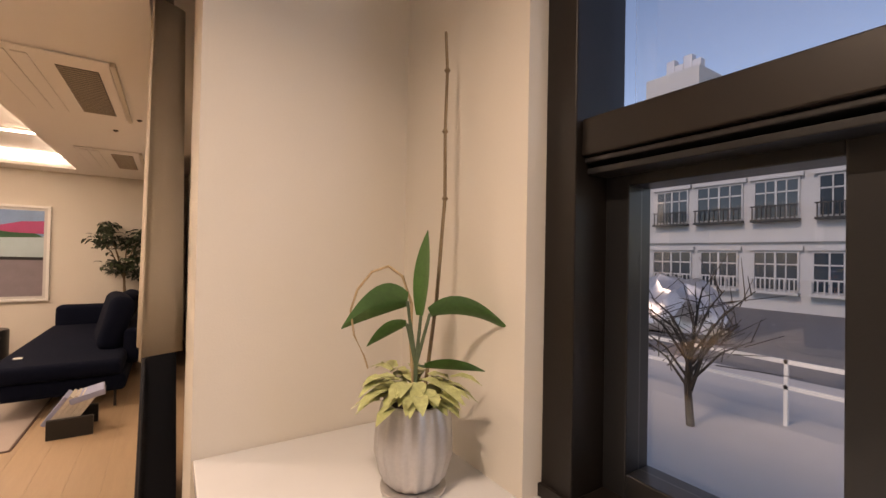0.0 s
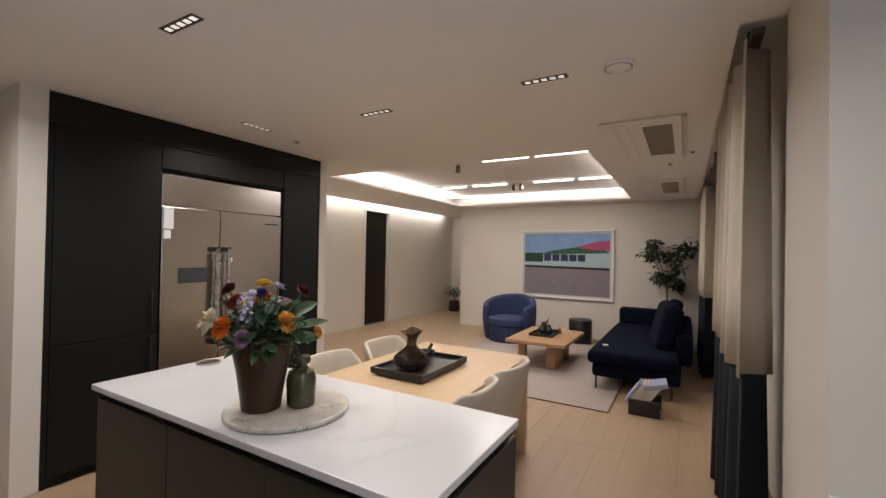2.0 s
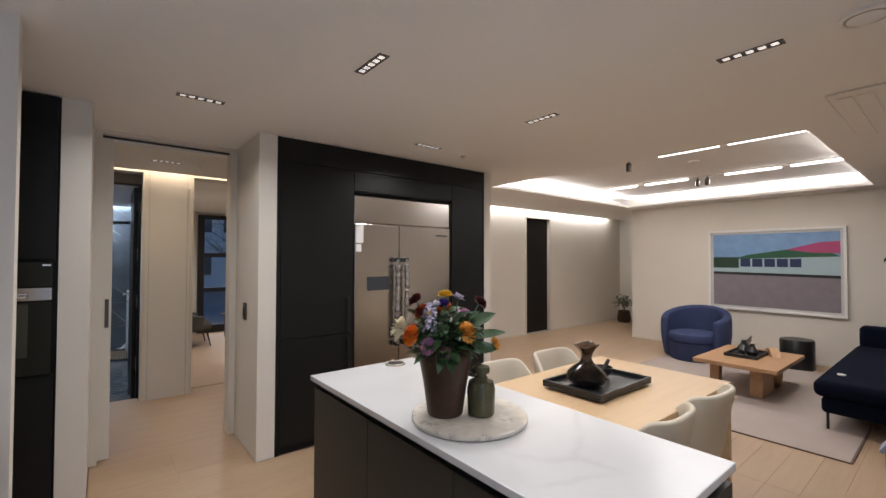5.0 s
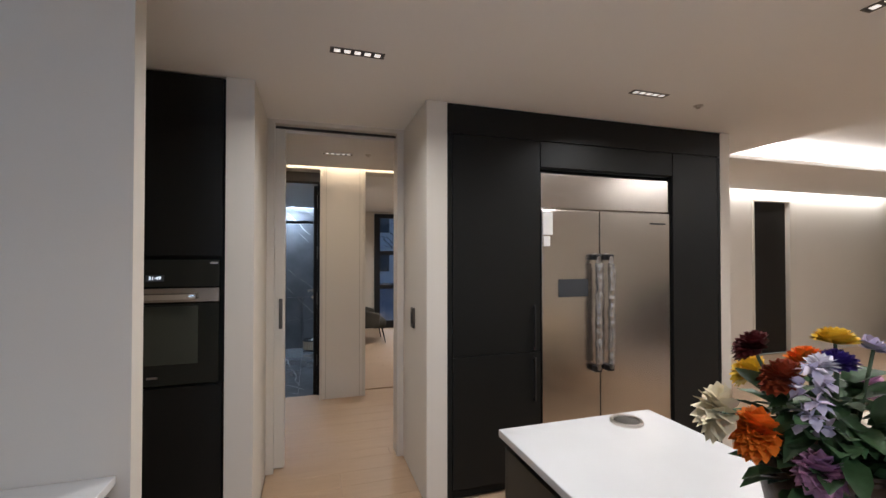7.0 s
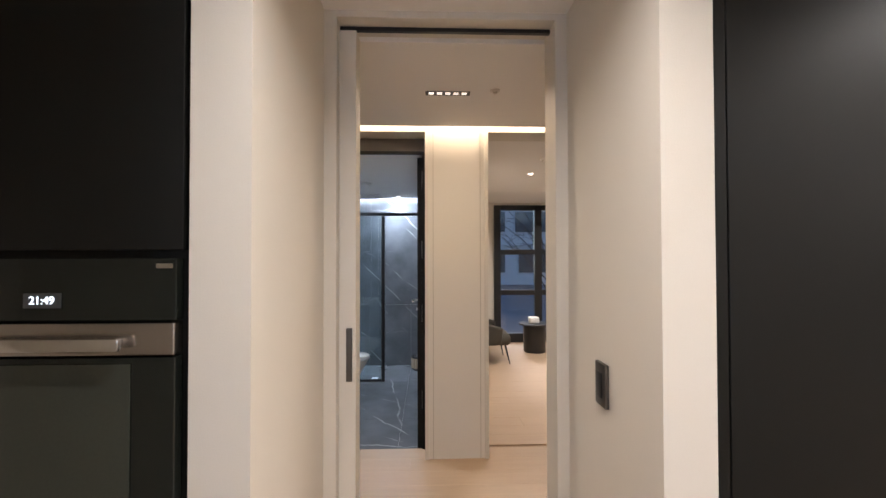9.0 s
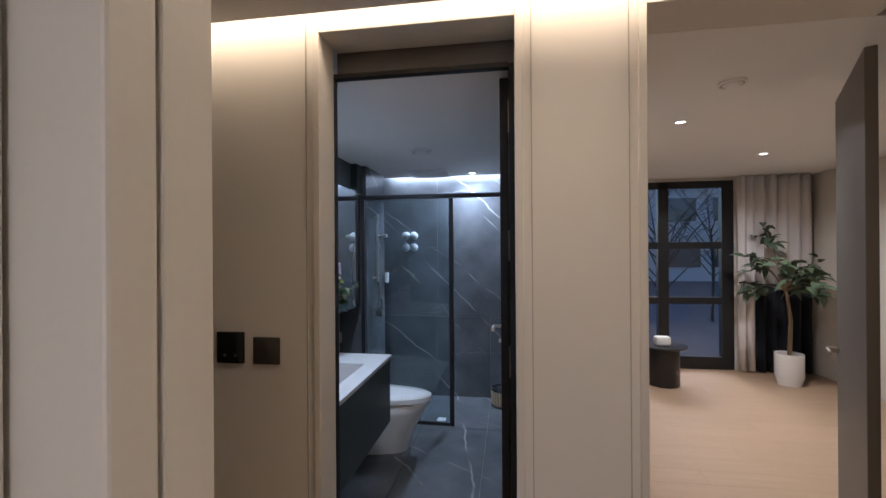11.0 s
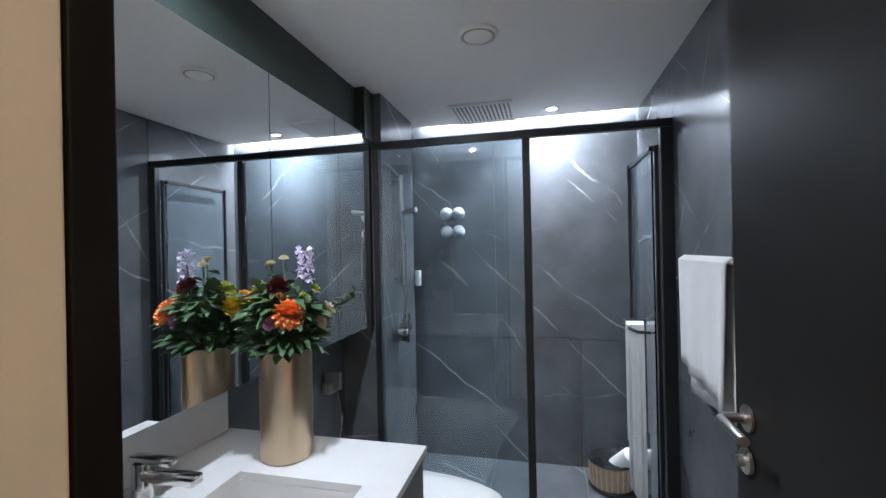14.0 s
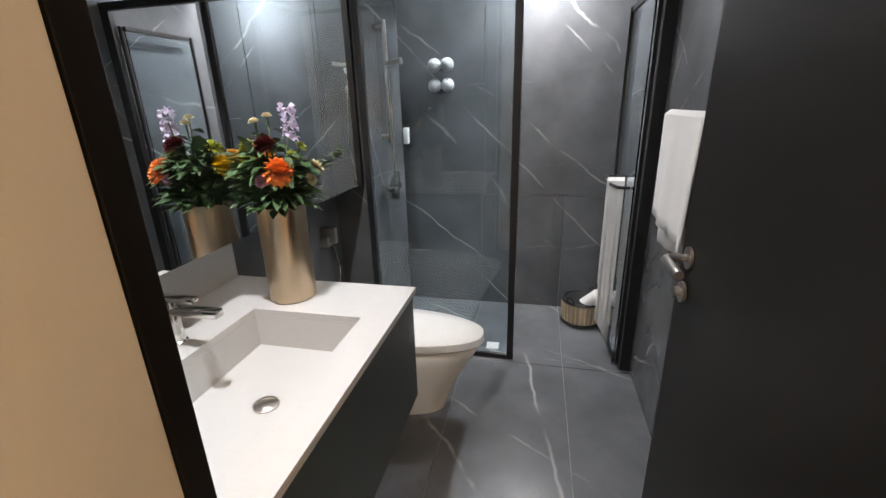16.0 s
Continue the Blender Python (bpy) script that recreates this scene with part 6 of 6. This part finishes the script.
def house(x0, x1, y0, y1, floors, label, cols, face):
    h = thing("apartment_building", ((x0 + x1) / 2, (y0 + y1) / 2, G), label, "building")
    top = G + floors * 3.0
    part("wall", boxes((x0, x1, y0, y1, G, top)), M_FAC, h, smooth=False)
    part("roof", boxes((x0 - 0.3, x1 + 0.3, y0 - 0.3, y1 + 0.3, top, top + 0.35)), M_FAC, h, smooth=False)
    fy = y1 if face > 0 else y0
    for f in range(floors):
        part("ledge", boxes((x0 - 0.1, x1 + 0.1, fy - 0.15, fy + 0.15, G + f * 3.0 + 2.85, G + f * 3.0 + 3.0)), M_FAC, h, smooth=False)
        for c in range(cols):
            w = (x1 - x0) / cols
            cx = x0 + w * (c + 0.5)
            wd = w * (0.34 if (c + f) % 3 else 0.42)
            z = G + f * 3.0 + 0.9
            p = part("window", boxes((cx - wd, cx + wd, fy - 0.1, fy + 0.02 * face + 0.02, z, z + 1.5)), M_WIN, h, smooth=False)
            if face > 0:
                part("balcony_rail", boxes((cx - wd - 0.1, cx + wd + 0.1, fy + 0.28, fy + 0.32, z + 0.42, z + 0.48), *[(cx - wd + 2 * wd * q / 9, cx - wd + 2 * wd * q / 9 + 0.04, fy + 0.28, fy + 0.32, z - 0.1, z + 0.42) for q in range(10)], (cx - wd - 0.1, cx + wd + 0.1, fy + 0.02, fy + 0.34, z - 0.2, z - 0.1)), M_BLACK if f else M_FAC, p, smooth=False)
                part("transom", boxes((cx - wd, cx + wd, fy + 0.02, fy + 0.07, z + 1.0, z + 1.06), (cx - wd * 0.52, cx - wd * 0.46, fy + 0.02, fy + 0.07, z, z + 1.5), (cx + wd * 0.46, cx + wd * 0.52, fy + 0.02, fy + 0.07, z, z + 1.5)), M_FAC, p, smooth=False)
                part("lintel", boxes((cx - wd - 0.2, cx + wd + 0.2, fy, fy + 0.16, z + 1.6, z + 1.78)), M_FAC, p, smooth=False)
            part("frame", boxes((cx - wd - 0.06, cx - wd, fy - 0.08, fy + 0.08, z, z + 1.5), (cx + wd, cx + wd + 0.06, fy - 0.08, fy + 0.08, z, z + 1.5), (cx - wd - 0.06, cx + wd + 0.06, fy - 0.08, fy + 0.08, z + 1.5, z + 1.58), (cx - 0.04, cx + 0.04, fy - 0.08, fy + 0.08, z, z + 1.5)), M_FAC, p, smooth=False)
    return h


house(4.0, 17.0, -31, -21, 3, "grey stone apartment block across the street", 6, 1)
house(18.5, 30.0, -36, -25, 3, "pale apartment block further along the street", 4, 1)
house(-14.0, 2.0, -46, -36, 3, "grey apartment block behind the street", 5, 1)
house(0.0, 22.0, 34, 44, 5, "dark apartment block beyond the courtyard", 7, -1)
tower = thing("rooftop_tower", (13.2, -25, G + 9.35), "white rooftop water tower with antennas", "rooftop tower")
part("housing", boxes((11.6, 14.6, -27, -23.5, G + 9.35, G + 12.6)), M_FAC, tower, smooth=False)
for i in range(4):
    part("antenna", boxes((12.2 + i * 0.5, 12.7 + i * 0.5, -25.4, -24.9, G + 12.6, G + 13.6 + 0.4 * (i % 2)), bev=0.05), M_SILVER, tower, smooth=False)
rng = random.Random(3)
tp = thing("covered_mound", (7.0, -12.5, G), "heap under a crumpled silver tarpaulin", "tarpaulin")
bm = bmesh.new()
bmesh.ops.create_icosphere(bm, subdivisions=4, radius=1.0)
for v in bm.verts:
    k = 1 + 0.25 * noise.noise(v.co * 3) + 0.1 * noise.noise(v.co * 9)
    v.co = Vector((7.0 + v.co.x * 1.5 * k, -12.5 + v.co.y * 1.2 * k, G + 0.05 + max(0.0, v.co.z) * 1.45 * k))
part("sheet", bm, M_SILVER, tp)


def bare_tree(x, y, h, seed):
    rng = random.Random(seed)
    t = thing("tree", (x, y, G), "bare winter tree with dark thin branches", "tree", "bare trees")
    part("trunk", tube(bmesh.new(), [(x, y, G), (x + 0.05, y, G + h * 0.3), (x, y + 0.05, G + h * 0.55)], 0.05, 8, 0.03), M_BARK, t)
    for i in range(16):
        a = i * 2.4
        b = Vector((x, y, G + h * (0.25 + 0.3 * i / 16)))
        e = b + Vector((math.cos(a), math.sin(a), 0.8 + 0.5 * rng.random())) * h * 0.3
        mid = b.lerp(e, 0.5) + Vector((0, 0, 0.1))
        part("limb", tube(bmesh.new(), [b, mid, e], 0.018, 6, 0.006), M_BARK, t)
        bm = bmesh.new()
        for j in range(7):
            s = b.lerp(e, 0.4 + 0.09 * j)
            tube(bm, [s, s + Vector((rng.gauss(0, 0.3), rng.gauss(0, 0.3), rng.random() * 0.5))], 0.007, 4, 0.003)
        part("twigs", bm, M_BARK, t)


bare_tree(2.6, -5.0, 2.0, 1)
bare_tree(9.5, -9.5, 4.0, 2)
bare_tree(3.4, 14.5, 4.5, 3)
bare_tree(6.0, 18.0, 5.0, 4)

# ---- floor planks and stone slabs ----
def plank_mesh(L, W):
    me = bpy.data.meshes.new("plank")
    bm = box(bmesh.new(), 0.0004, L - 0.0004, 0.0004, W - 0.0004, -0.012, 0.0, 0.0008, 1)
    bm.to_mesh(me)
    bm.free()
    me.materials.append(M_WOOD)
    return me


def lay(x0, x1, y0, y1, parent, seed):
    rng = random.Random(seed)
    W, made = 0.19, {}
    y = y0
    while y < y1 - 0.01:
        w = min(W, y1 - y)
        x, first_ = x0, rng.choice((0.5, 0.9, 1.3, 1.7))
        while x < x1 - 0.01:
            L = min(first_, x1 - x)
            first_ = 2.2
            key = (round(L, 3), round(w, 3))
            made[key] = made.get(key) or plank_mesh(*key)
            ob = new("plank", made[key])
            ob.location = (x, y, 0)
            ob.parent = parent
            x += L
        y += w


lay(-0.5, 8.05, 0.12, 3.97, floor, 1)
lay(-0.28, 0.71, 3.97, 4.86, floor, 2)
lay(-1.7, 3.1, 4.86, 6.36, floor, 3)
lay(3.24, 10.3, 3.97, 6.22, floor, 4)
lay(0.5, 3.85, 6.40, 10.45, floor, 5)


def slab(parent, x0, x1, y0, y1, z0, z1, name="tile"):
    bm = box(bmesh.new(), x0, x1, y0, y1, z0, z1, 0.0012, 1)
    ob = link(name, bm, M_STONE)
    ob.parent = parent


g = 0.0015
for xa, xb in ((-1.515, -0.72), (-0.72, -0.12), (-0.12, 0.27)):
    for ya, yb in ((6.30, 7.11), (7.11, 8.312), (8.312, 9.148)):
        slab(floor_b, xa + g, xb - g, ya + g, yb - g, FB - 0.008, FB)
    slab(wall_bn, xa + g, xb - g, 9.14, 9.15, FB, 0.83 - g, "slab")
for xa, xb in ((-1.515, -0.70), (-0.70, 0.27)):
    slab(wall_bn, xa + g, xb - g, 9.14, 9.15, 0.83 + g, 2.53, "slab")
for ya, yb in ((6.42, 7.3), (7.3, 8.34), (8.34, 9.138)):
    for za, zb in ((FB, 0.83), (0.83, 2.374)):
        slab(wall_be, 0.262, 0.272, ya + g, yb - g, za + g, zb - g, "slab")
